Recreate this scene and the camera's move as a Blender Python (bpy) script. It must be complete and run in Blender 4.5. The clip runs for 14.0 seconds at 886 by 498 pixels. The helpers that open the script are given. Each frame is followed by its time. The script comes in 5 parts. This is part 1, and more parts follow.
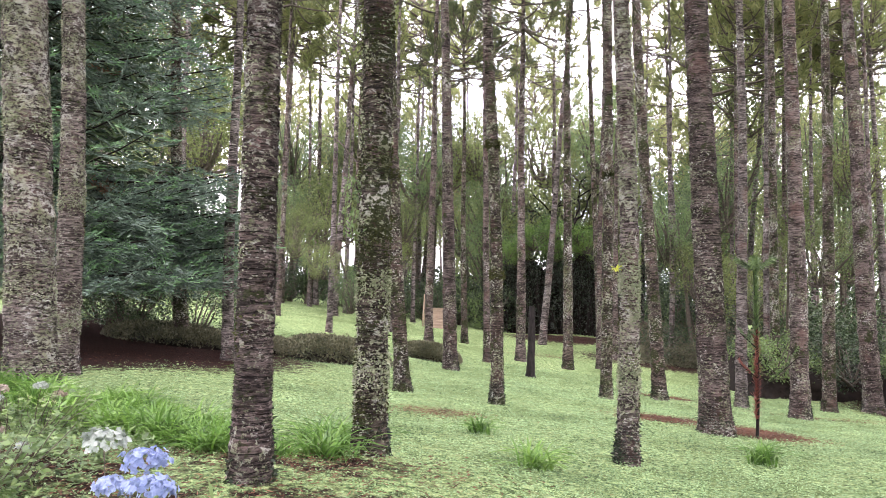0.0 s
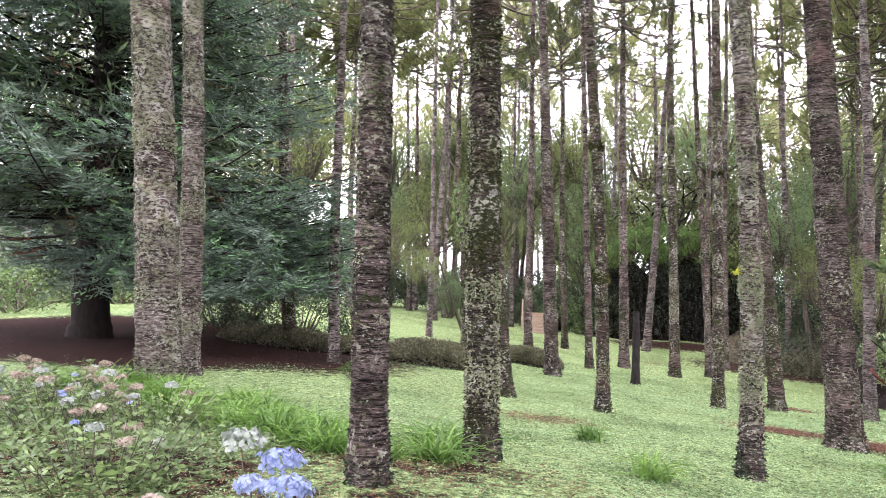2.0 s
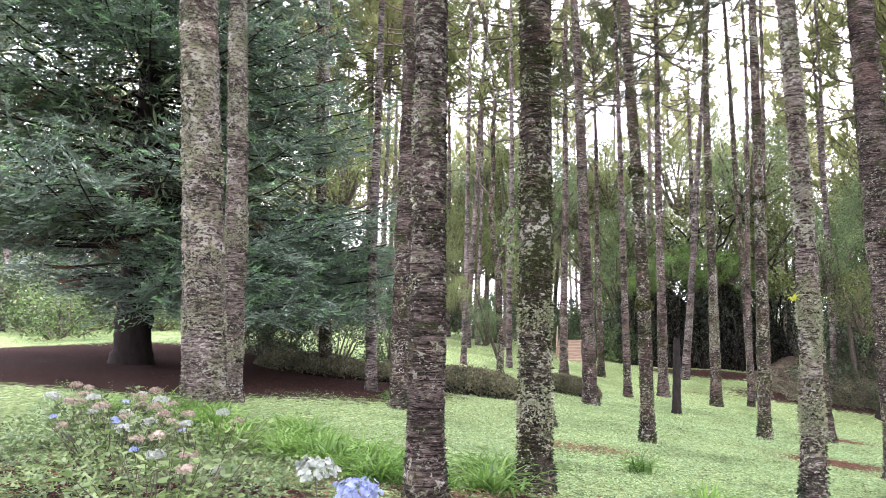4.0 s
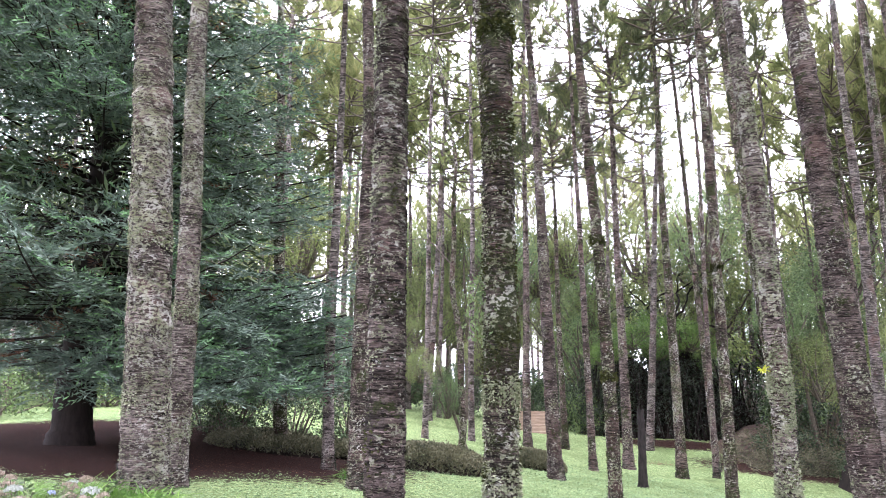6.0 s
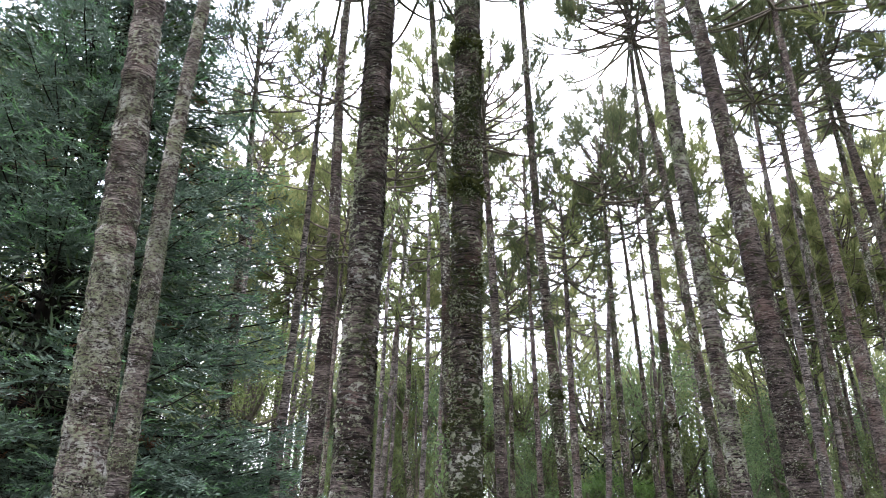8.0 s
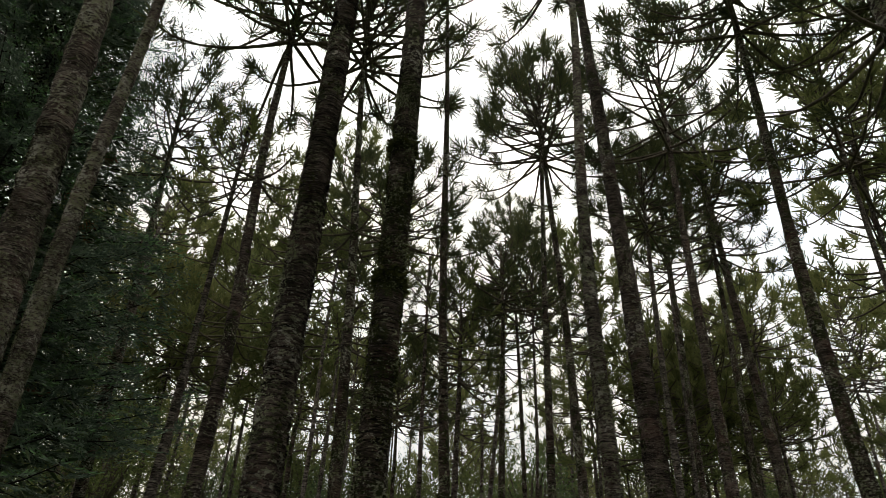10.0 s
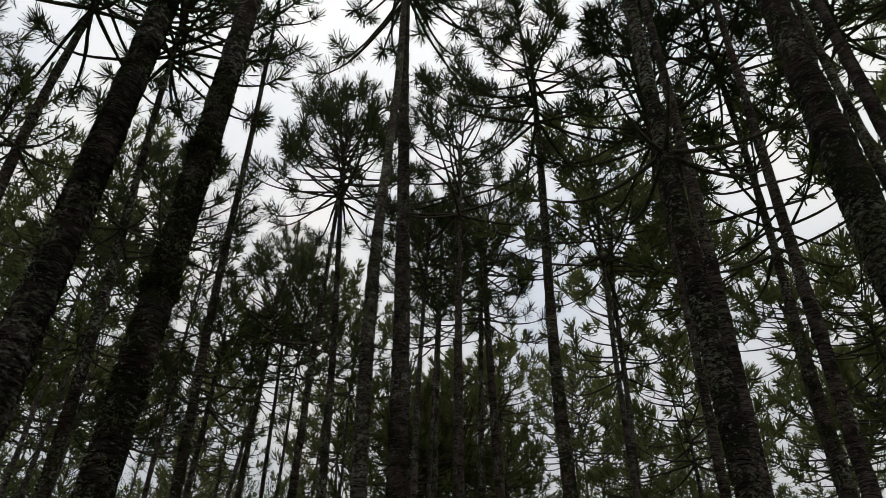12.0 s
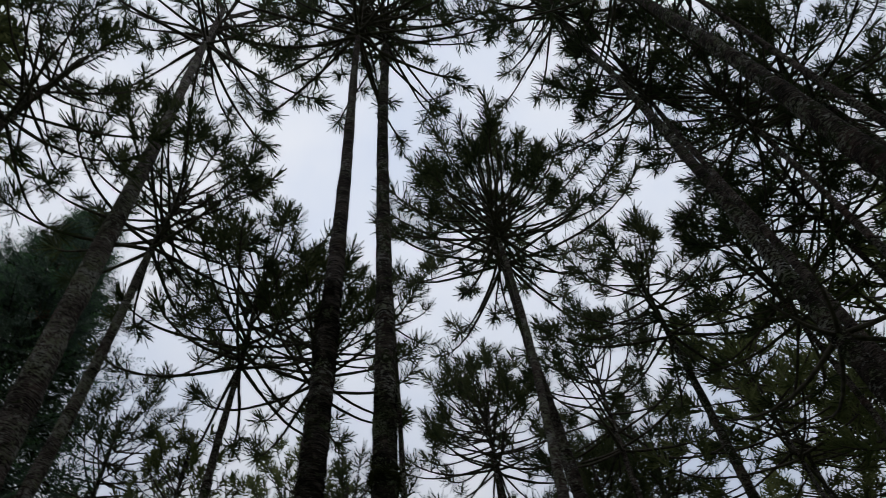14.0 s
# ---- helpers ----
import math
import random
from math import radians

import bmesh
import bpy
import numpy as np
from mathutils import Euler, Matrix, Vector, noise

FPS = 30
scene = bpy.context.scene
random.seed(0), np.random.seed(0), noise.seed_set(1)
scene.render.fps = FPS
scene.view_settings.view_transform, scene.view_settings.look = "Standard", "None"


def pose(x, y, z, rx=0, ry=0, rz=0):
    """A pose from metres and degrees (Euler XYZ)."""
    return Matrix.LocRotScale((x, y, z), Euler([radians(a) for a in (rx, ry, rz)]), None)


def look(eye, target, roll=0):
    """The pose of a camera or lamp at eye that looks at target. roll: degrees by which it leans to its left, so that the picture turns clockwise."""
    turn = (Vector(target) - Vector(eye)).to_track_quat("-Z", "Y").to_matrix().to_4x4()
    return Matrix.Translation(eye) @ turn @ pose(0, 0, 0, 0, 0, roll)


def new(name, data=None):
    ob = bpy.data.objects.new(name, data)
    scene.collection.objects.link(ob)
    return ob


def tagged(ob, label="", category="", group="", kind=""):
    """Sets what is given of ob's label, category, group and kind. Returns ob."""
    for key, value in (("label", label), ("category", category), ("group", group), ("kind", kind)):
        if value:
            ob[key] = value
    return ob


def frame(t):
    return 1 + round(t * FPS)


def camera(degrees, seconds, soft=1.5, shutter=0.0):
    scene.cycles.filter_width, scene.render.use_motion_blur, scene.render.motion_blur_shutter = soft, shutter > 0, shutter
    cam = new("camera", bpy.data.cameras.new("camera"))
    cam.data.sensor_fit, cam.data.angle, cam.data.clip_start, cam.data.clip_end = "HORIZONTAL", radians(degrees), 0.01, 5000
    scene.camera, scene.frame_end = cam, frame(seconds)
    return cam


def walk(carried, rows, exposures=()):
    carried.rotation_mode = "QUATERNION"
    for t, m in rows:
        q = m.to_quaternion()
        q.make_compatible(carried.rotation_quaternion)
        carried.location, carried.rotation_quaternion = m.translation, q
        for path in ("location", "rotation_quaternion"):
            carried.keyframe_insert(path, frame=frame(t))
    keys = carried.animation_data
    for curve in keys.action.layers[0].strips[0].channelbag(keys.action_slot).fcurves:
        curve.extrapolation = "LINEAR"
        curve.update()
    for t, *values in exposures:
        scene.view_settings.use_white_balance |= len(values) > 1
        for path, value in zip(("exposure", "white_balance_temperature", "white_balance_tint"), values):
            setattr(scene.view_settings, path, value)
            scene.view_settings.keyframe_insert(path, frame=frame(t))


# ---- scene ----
cam = camera(65.5, 14.0, soft=0.62, shutter=0.15)

# seconds, place in metres, turn in degrees
PATH = [
    (0, 0.019, -0.004, 1.411, 93.84, -1.15, -0.01),
    (0.5, -0.007, 0.001, 1.413, 93.86, -1.00, 1.23),
    (1, -0.035, 0.007, 1.413, 93.98, -0.74, 3.19),
    (1.5, -0.065, 0.021, 1.411, 94.13, -0.80, 5.54),
    (2, -0.100, 0.032, 1.409, 94.06, -1.15, 7.96),
    (2.5, -0.139, 0.043, 1.410, 94.04, -1.03, 10.33),
    (2.7, -0.152, 0.049, 1.412, 94.20, -0.90, 11.06),
    (3.2, -0.198, 0.050, 1.409, 94.61, -0.86, 12.10),
    (3.75, -0.256, 0.043, 1.402, 95.63, -1.01, 11.27),
    (4.3, -0.302, 0.060, 1.401, 97.04, -1.19, 9.58),
    (4.8, -0.316, 0.125, 1.416, 98.47, -1.23, 8.35),
    (5, -0.316, 0.159, 1.422, 99.05, -1.34, 7.72),
    (5.5, -0.309, 0.262, 1.452, 100.51, -1.13, 7.29),
    (6, -0.325, 0.312, 1.460, 102.03, -0.49, 7.27),
    (6.5, -0.378, 0.318, 1.477, 104.63, -0.28, 6.41),
    (7, -0.398, 0.334, 1.495, 108.13, -0.70, 5.85),
    (7.5, -0.419, 0.328, 1.504, 111.21, -1.21, 4.74),
    (8, -0.449, 0.313, 1.507, 114.26, -1.31, 2.95),
    (8.2, -0.465, 0.309, 1.507, 115.45, -1.45, 1.96),
    (8.7, -0.515, 0.287, 1.500, 118.17, -1.80, -0.04),
    (9.25, -0.591, 0.257, 1.482, 120.46, -2.40, -2.59),
    (9.8, -0.655, 0.249, 1.463, 122.09, -2.86, -5.95),
    (10.3, -0.673, 0.284, 1.456, 123.03, -2.86, -10.10),
    (10.5, -0.674, 0.306, 1.444, 123.44, -2.58, -11.75),
    (11, -0.660, 0.372, 1.457, 123.99, -2.45, -16.83),
    (11.5, -0.680, 0.386, 1.461, 124.29, -2.70, -23.27),
    (12, -0.734, 0.406, 1.492, 126.51, -1.65, -28.55),
    (12.5, -0.804, 0.409, 1.528, 131.68, 0.71, -29.14),
    (13, -0.896, 0.367, 1.558, 137.66, 3.03, -25.95),
    (13.5, -1.003, 0.348, 1.616, 142.88, 4.40, -19.36),
    (14, -1.134, 0.315, 1.713, 147.56, 3.28, -8.86),
]
# seconds, stops, kelvin, tint: the phone darkens its picture as it tilts up to the sky
EXPOSURES = [(0.0, 2.58, 6700, 26), (2.5, 2.64, 6550, 28), (5.0, 2.73, 6400, 28), (6.5, 2.76, 6200, 28), (7.5, 2.42, 6200, 24), (8.2, 1.8, 6250, 18), (10.3, -0.8, 7800, 7),
             (11.5, -1.2, 7200, 8), (12.5, -1.48, 6800, 10), (13.2, -1.68, 6350, 11), (14.0, -1.75, 6250, 11)]
walk(cam, [(t, pose(x, y, z, rx, ry, rz)) for t, x, y, z, rx, ry, rz in PATH], EXPOSURES)


# ---- world and sun ----
def nodes_of(holder):
    holder.use_nodes = True
    holder.node_tree.nodes.clear()
    return holder.node_tree


def add(tree, kind, **sets):
    node = tree.nodes.new(kind)
    for key, value in sets.items():
        if key in node.inputs:
            node.inputs[key].default_value = value
        elif key == "operation":
            node.operation = value
        elif key == "data_type":
            node.data_type = value
        elif key == "blend_type":
            node.blend_type = value
        elif key == "interpolation_type":
            node.interpolation_type = value
        elif key == "attribute_name":
            node.attribute_name = value
        elif key == "sky_type":
            node.sky_type = value
        elif key == "sun_disc":
            node.sun_disc = value
        elif key == "sun_elevation":
            node.sun_elevation = value
        elif key == "sun_rotation":
            node.sun_rotation = value
    return node


def overcast_world():
    world = bpy.data.worlds.new("overcast_sky")
    scene.world = world
    tree = nodes_of(world)
    link = tree.links.new
    sky = add(tree, "ShaderNodeTexSky", sky_type="NISHITA", sun_disc=False, sun_elevation=radians(58), sun_rotation=radians(200))
    coord = add(tree, "ShaderNodeTexCoord")
    cloud = add(tree, "ShaderNodeTexNoise", Scale=2.6, Detail=5.0, Roughness=0.55)
    ramp = add(tree, "ShaderNodeValToRGB")
    ramp.color_ramp.elements[0].position, ramp.color_ramp.elements[0].color = 0.32, (0.70, 0.78, 0.92, 1)
    ramp.color_ramp.elements[1].position, ramp.color_ramp.elements[1].color = 0.68, (1.0, 1.0, 1.0, 1)
    high = add(tree, "ShaderNodeBackground", Strength=0.10)
    grey = add(tree, "ShaderNodeBackground", Strength=2.7)
    mix = add(tree, "ShaderNodeMixShader", Fac=0.88)
    out = add(tree, "ShaderNodeOutputWorld")
    link(sky.outputs["Color"], high.inputs["Color"])
    link(coord.outputs["Generated"], cloud.inputs["Vector"])
    link(cloud.outputs["Fac"], ramp.inputs["Fac"])
    # an overcast sky is brighter overhead than at the horizon
    parts = add(tree, "ShaderNodeSeparateXYZ")
    up = add(tree, "ShaderNodeMapRange")
    for key, v in (("From Min", 0.0), ("From Max", 0.85), ("To Min", 0.46), ("To Max", 1.22)):
        up.inputs[key].default_value = v
    power = add(tree, "ShaderNodeMath", operation="MULTIPLY")
    power.inputs[1].default_value = 2.7
    link(coord.outputs["Generated"], parts.inputs[0])
    link(parts.outputs["Z"], up.inputs["Value"])
    link(up.outputs[0], power.inputs[0])
    link(power.outputs[0], grey.inputs["Strength"])
    link(ramp.outputs["Color"], grey.inputs["Color"])
    link(high.outputs[0], mix.inputs[1])
    link(grey.outputs[0], mix.inputs[2])
    link(mix.outputs[0], out.inputs["Surface"])


overcast_world()
sun = new("sun", bpy.data.lights.new("sun", "SUN"))
sun.data.energy, sun.data.angle, sun.data.color = 1.3, radians(50), (1.0, 0.97, 0.92)
sun.matrix_world = look((8, -18, 36), (0, 4, 0))


# ---- materials ----
def material(name, rough=0.8, specular=0.3):
    mat = bpy.data.materials.new(name)
    tree = nodes_of(mat)
    bsdf = add(tree, "ShaderNodeBsdfPrincipled", Roughness=rough)
    bsdf.inputs["Specular IOR Level"].default_value = specular
    out = add(tree, "ShaderNodeOutputMaterial")
    tree.links.new(bsdf.outputs[0], out.inputs["Surface"])
    return mat, tree, bsdf, out


def ramp_of(tree, source, stops):
    node = add(tree, "ShaderNodeValToRGB")
    els = node.color_ramp.elements
    while len(els) < len(stops):
        els.new(0.5)
    for el, (at, col) in zip(els, stops):
        el.position, el.color = at, (*col, 1)
    tree.links.new(source, node.inputs["Fac"])
    return node.outputs["Color"]


def mixed(tree, fac, a, b, blend="MIX"):
    node = add(tree, "ShaderNodeMix", data_type="RGBA", blend_type=blend)
    for slot, value in ((0, fac), (6, a), (7, b)):
        if isinstance(value, (int, float)):
            node.inputs[slot].default_value = value
        elif isinstance(value, tuple):
            node.inputs[slot].default_value = (*value, 1)
        else:
            tree.links.new(value, node.inputs[slot])
    return node.outputs[2]


def noise_of(tree, coord, scale, detail=4.0, rough=0.6, stretch=(1, 1, 1)):
    mapping = add(tree, "ShaderNodeMapping")
    mapping.inputs["Scale"].default_value = stretch
    tree.links.new(coord, mapping.inputs["Vector"])
    node = add(tree, "ShaderNodeTexNoise", Scale=scale, Detail=detail, Roughness=rough)
    tree.links.new(mapping.outputs[0], node.inputs["Vector"])
    return node.outputs["Fac"]


def math_of(tree, op, a, b=0.0, c=0.0):
    node = add(tree, "ShaderNodeMath", operation=op)
    for slot, value in ((0, a), (1, b), (2, c)):
        if isinstance(value, (int, float)):
            node.inputs[slot].default_value = value
        else:
            tree.links.new(value, node.inputs[slot])
    return node.outputs[0]


def bump_of(tree, bsdf, height, strength=0.6, distance=0.02):
    node = add(tree, "ShaderNodeBump", Strength=strength, Distance=distance)
    tree.links.new(height, node.inputs["Height"])
    tree.links.new(node.outputs[0], bsdf.inputs["Normal"])


def smooth_step(tree, value, low, high):
    node = add(tree, "ShaderNodeMapRange", interpolation_type="SMOOTHSTEP")
    for key, v in (("From Min", low), ("From Max", high)):
        node.inputs[key].default_value = v
    tree.links.new(value, node.inputs["Value"])
    return node.outputs[0]


def bark(name, dark, pale, lichen=0.5, moss=0.4):
    """Araucaria bark: thin flaking plates in rings, pale and green lichen crusts, dark moss cushions."""
    mat, tree, bsdf, _ = material(name, 0.92, 0.12)
    coord = add(tree, "ShaderNodeTexCoord").outputs["Object"]
    rnd = add(tree, "ShaderNodeObjectInfo").outputs["Random"]
    isle = add(tree, "ShaderNodeNewGeometry").outputs["Random Per Island"]
    shift = add(tree, "ShaderNodeVectorMath", operation="ADD")
    push = add(tree, "ShaderNodeCombineXYZ")
    tree.links.new(math_of(tree, "MULTIPLY", rnd, 40.0), push.inputs[0])
    tree.links.new(coord, shift.inputs[0])
    tree.links.new(push.outputs[0], shift.inputs[1])
    place = shift.outputs[0]
    plates = noise_of(tree, place, 7.0, 9.0, 0.72, (1.0, 1.0, 8.5))
    grain = noise_of(tree, place, 42.0, 4.0, 0.7, (1, 1, 2.0))
    patch = noise_of(tree, place, 2.4, 7.0, 0.7, (1, 1, 1.3))
    black = tuple(0.14 * v for v in dark)
    old = ramp_of(tree, plates, [(0.42, black), (0.495, dark), (0.62, tuple(0.7 * v for v in pale))])
    fresh = ramp_of(tree, plates, [(0.41, black), (0.465, tuple(0.5 * v for v in pale)), (0.54, pale), (0.66, tuple(1.5 * v for v in pale))])
    col = mixed(tree, smooth_step(tree, patch, 0.42, 0.56), old, fresh)
    rust = smooth_step(tree, noise_of(tree, place, 1.7, 6.0, 0.7, (1, 1, 0.8)), 0.5, 0.66)
    col = mixed(tree, math_of(tree, "MULTIPLY", rust, 0.45), col, (0.135, 0.072, 0.062))
    rings = noise_of(tree, place, 1.0, 5.0, 0.65, (0.8, 0.8, 4.5))
    col = mixed(tree, math_of(tree, "MULTIPLY", smooth_step(tree, rings, 0.53, 0.62), 0.8), col, tuple(0.45 * v for v in dark))
    seams = noise_of(tree, place, 6.0, 5.0, 0.6, (0.55, 0.55, 10.0))
    seam = math_of(tree, "SUBTRACT", 1.0, smooth_step(tree, seams, 0.37, 0.45))
    col = mixed(tree, math_of(tree, "MULTIPLY", seam, 0.85), col, black)
    tone = math_of(tree, "MULTIPLY_ADD", isle, 0.8, 0.65)
    grey = add(tree, "ShaderNodeCombineColor")
    for k in range(3):
        tree.links.new(tone, grey.inputs[k])
    col = mixed(tree, 0.6, col, grey.outputs[0], "MULTIPLY")
    cushion = noise_of(tree, place, 3.3, 8.0, 0.72)
    mossy = smooth_step(tree, cushion, 0.63 - 0.17 * moss, 0.69 - 0.17 * moss)
    col = mixed(tree, math_of(tree, "MULTIPLY", mossy, 0.9), col, ramp_of(tree, grain, [(0.35, (0.010, 0.013, 0.005)), (0.6, (0.035, 0.045, 0.014)), (0.75, (0.075, 0.085, 0.03))]))
    crust = noise_of(tree, place, 17.0, 8.0, 0.75, (1, 1, 1.6))
    patchy = smooth_step(tree, noise_of(tree, place, 1.3, 4.0, 0.6, (1, 1, 0.8)), 0.40, 0.62)
    crust = math_of(tree, "ADD", crust, math_of(tree, "MULTIPLY_ADD", patchy, 0.10, -0.06))
    lich = smooth_step(tree, crust, 0.655 - 0.15 * lichen, 0.69 - 0.15 * lichen)
    tint = ramp_of(tree, noise_of(tree, place, 4.0, 3.0), [(0.35, (0.15, 0.16, 0.09)), (0.48, (0.27, 0.28, 0.20)), (0.62, (0.40, 0.385, 0.36))])
    col = mixed(tree, math_of(tree, "MULTIPLY", lich, 0.92), col, tint)
    tree.links.new(col, bsdf.inputs["Base Color"])
    height = math_of(tree, "ADD", math_of(tree, "SUBTRACT", plates, math_of(tree, "MULTIPLY", seam, 0.5)), math_of(tree, "MULTIPLY", grain, 0.3))
    height = math_of(tree, "ADD", height, math_of(tree, "MULTIPLY", math_of(tree, "ADD", lich, mossy), 0.15))
    bump_of(tree, bsdf, height, 1.0, 0.05)
    return mat


def leafy(name, stops, rough=0.55, through_light=0.3, cluster=1.5, specular=0.35):
    """Leaves: tone from leaf to leaf and from clump to clump, with some light through them."""
    mat, tree, bsdf, out = material(name, rough, specular)
    coord = add(tree, "ShaderNodeTexCoord").outputs["Object"]
    isle = add(tree, "ShaderNodeNewGeometry").outputs["Random Per Island"]
    rnd = add(tree, "ShaderNodeObjectInfo").outputs["Random"]
    clump = noise_of(tree, coord, cluster, 2.0)
    fac = math_of(tree, "ADD", math_of(tree, "MULTIPLY", isle, 0.38), math_of(tree, "MULTIPLY", clump, 0.75))
    fac = math_of(tree, "ADD", fac, math_of(tree, "MULTIPLY_ADD", rnd, 0.22, -0.17))
    col = ramp_of(tree, fac, stops)
    tree.links.new(col, bsdf.inputs["Base Color"])
    glow = add(tree, "ShaderNodeBsdfTranslucent")
    tree.links.new(col, glow.inputs["Color"])
    both = add(tree, "ShaderNodeMixShader", Fac=through_light)
    tree.links.new(bsdf.outputs[0], both.inputs[1])
    tree.links.new(glow.outputs[0], both.inputs[2])
    tree.links.new(both.outputs[0], out.inputs["Surface"])
    return mat


def plain(name, a, b, scale=8.0, rough=0.85, bump=0.4, stretch=(1, 1, 1)):
    mat, tree, bsdf, _ = material(name, rough, 0.2)
    coord = add(tree, "ShaderNodeTexCoord").outputs["Object"]
    fac = noise_of(tree, coord, scale, 6.0, 0.65, stretch)
    tree.links.new(ramp_of(tree, fac, [(0.3, a), (0.7, b)]), bsdf.inputs["Base Color"])
    bump_of(tree, bsdf, fac, bump, 0.02)
    return mat


def lawn_material():
    """Clover lawn with needle litter where the 'litter' layer says so."""
    mat, tree, bsdf, _ = material("lawn", 0.95, 0.05)
    coord = add(tree, "ShaderNodeTexCoord").outputs["Object"]
    fine = noise_of(tree, coord, 14.0, 9.0, 0.78)
    mid = noise_of(tree, coord, 3.2, 4.0, 0.6)
    broad = noise_of(tree, coord, 0.45, 3.0)
    fine = math_of(tree, "MULTIPLY_ADD", math_of(tree, "SUBTRACT", noise_of(tree, coord, 70.0, 5.0, 0.75), 0.5), 0.55, fine)
    green = ramp_of(tree, fine, [(0.38, (0.010, 0.017, 0.007)), (0.46, (0.072, 0.118, 0.043)), (0.57, (0.235, 0.315, 0.138)), (0.66, (0.38, 0.44, 0.225))])
    green = mixed(tree, math_of(tree, "MULTIPLY", smooth_step(tree, mid, 0.45, 0.7), 0.45), green, (0.16, 0.18, 0.08))
    green = mixed(tree, math_of(tree, "MULTIPLY", smooth_step(tree, broad, 0.45, 0.65), 0.55), green, (0.055, 0.085, 0.03))
    # brown soil, darkened so that its colour also holds the conifer's shade
    soil = ramp_of(tree, noise_of(tree, coord, 55.0, 4.0, 0.75), [(0.34, (0.003, 0.0017, 0.0015)), (0.5, (0.014, 0.0068, 0.0056)), (0.68, (0.065, 0.030, 0.022))])
    mask = add(tree, "ShaderNodeAttribute", attribute_name="litter").outputs["Fac"]
    worn = math_of(tree, "ADD", mask, math_of(tree, "MULTIPLY_ADD", noise_of(tree, coord, 5.0, 6.0, 0.7), 1.1, -0.55))
    tree.links.new(mixed(tree, smooth_step(tree, worn, 0.42, 0.62), green, soil), bsdf.inputs["Base Color"])
    bump_of(tree, bsdf, math_of(tree, "ADD", fine, mid), 0.9, 0.04)
    return mat


LAWN = lawn_material()
BARK_PALE = bark("bark_grey_lichen", (0.072, 0.053, 0.049), (0.235, 0.195, 0.18), 0.98, 0.2)
BARK_RING = bark("bark_brown_rings", (0.046, 0.033, 0.030), (0.165, 0.13, 0.12), 0.68, 0.45)
BARK_MOSS = bark("bark_dark_mossy", (0.034, 0.025, 0.021), (0.13, 0.10, 0.088), 0.8, 0.75)
# dark bark made near-black: the conifer's shade is put into its colour
BARK_DARK = plain("bark_dark_with_shade", (0.005, 0.004, 0.0035), (0.018, 0.013, 0.011), 9.0, 0.95, 0.9, (1, 1, 0.25))
LIMB = plain("limb_bark", (0.035, 0.028, 0.022), (0.12, 0.10, 0.08), 9.0, 0.9)
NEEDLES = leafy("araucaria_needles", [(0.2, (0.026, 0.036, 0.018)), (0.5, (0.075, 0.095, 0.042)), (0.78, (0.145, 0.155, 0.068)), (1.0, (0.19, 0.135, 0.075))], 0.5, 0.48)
# paler copy of the needles: haze and skylight put into the far crowns' colour
HAZE_NEEDLES = leafy("haze_pale_needles", [(0.2, (0.075, 0.09, 0.036)), (0.5, (0.165, 0.188, 0.073)), (0.78, (0.25, 0.26, 0.105)), (1.0, (0.29, 0.20, 0.11))], 0.6, 0.6)
# near-black leaves: deep shade below the vines put into the colour; also foot moss
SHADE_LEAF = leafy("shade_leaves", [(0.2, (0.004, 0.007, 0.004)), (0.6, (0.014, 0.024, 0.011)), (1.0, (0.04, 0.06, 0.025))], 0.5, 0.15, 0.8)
OLIVE = leafy("olive_leaves", [(0.2, (0.044, 0.06, 0.021)), (0.5, (0.115, 0.148, 0.052)), (0.82, (0.20, 0.235, 0.08)), (1.0, (0.27, 0.22, 0.105))], 0.5, 0.5, 0.6)
FRESH = leafy("fresh_leaves", [(0.2, (0.032, 0.056, 0.024)), (0.5, (0.092, 0.145, 0.06)), (0.82, (0.17, 0.235, 0.095)), (1.0, (0.24, 0.29, 0.13))], 0.5, 0.5, 0.6)
DEAD = leafy("dead_needles", [(0.2, (0.06, 0.03, 0.018)), (0.6, (0.16, 0.075, 0.045)), (1.0, (0.27, 0.14, 0.08))], 0.8, 0.1)
CONIFER = leafy("conifer_sprays", [(0.2, (0.026, 0.042, 0.034)), (0.5, (0.06, 0.095, 0.072)), (0.75, (0.105, 0.155, 0.112)), (1.0, (0.15, 0.21, 0.145))], 0.5, 0.22, 0.7)
CONIFER_TIP = leafy("conifer_young_tips", [(0.2, (0.07, 0.15, 0.07)), (0.6, (0.13, 0.255, 0.11)), (1.0, (0.19, 0.34, 0.13))], 0.5, 0.3, 0.6)
VINE = leafy("vine_leaves", [(0.2, (0.03, 0.065, 0.014)), (0.5, (0.08, 0.15, 0.032)), (0.85, (0.165, 0.265, 0.055)), (1.0, (0.24, 0.33, 0.08))], 0.45, 0.35, 0.8)
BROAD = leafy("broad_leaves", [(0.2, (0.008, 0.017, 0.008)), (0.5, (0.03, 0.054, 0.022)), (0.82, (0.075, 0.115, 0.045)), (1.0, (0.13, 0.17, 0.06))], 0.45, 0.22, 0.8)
LIGHT_LEAF = leafy("light_leaves", [(0.2, (0.03, 0.055, 0.02)), (0.5, (0.09, 0.145, 0.05)), (0.85, (0.17, 0.24, 0.08)), (1.0, (0.24, 0.29, 0.11))], 0.45, 0.35, 1.6)
GRASS = leafy("strap_grass", [(0.15, (0.03, 0.075, 0.014)), (0.5, (0.09, 0.19, 0.034)), (0.85, (0.18, 0.31, 0.065)), (1.0, (0.27, 0.34, 0.11))], 0.4, 0.4, 3.0)
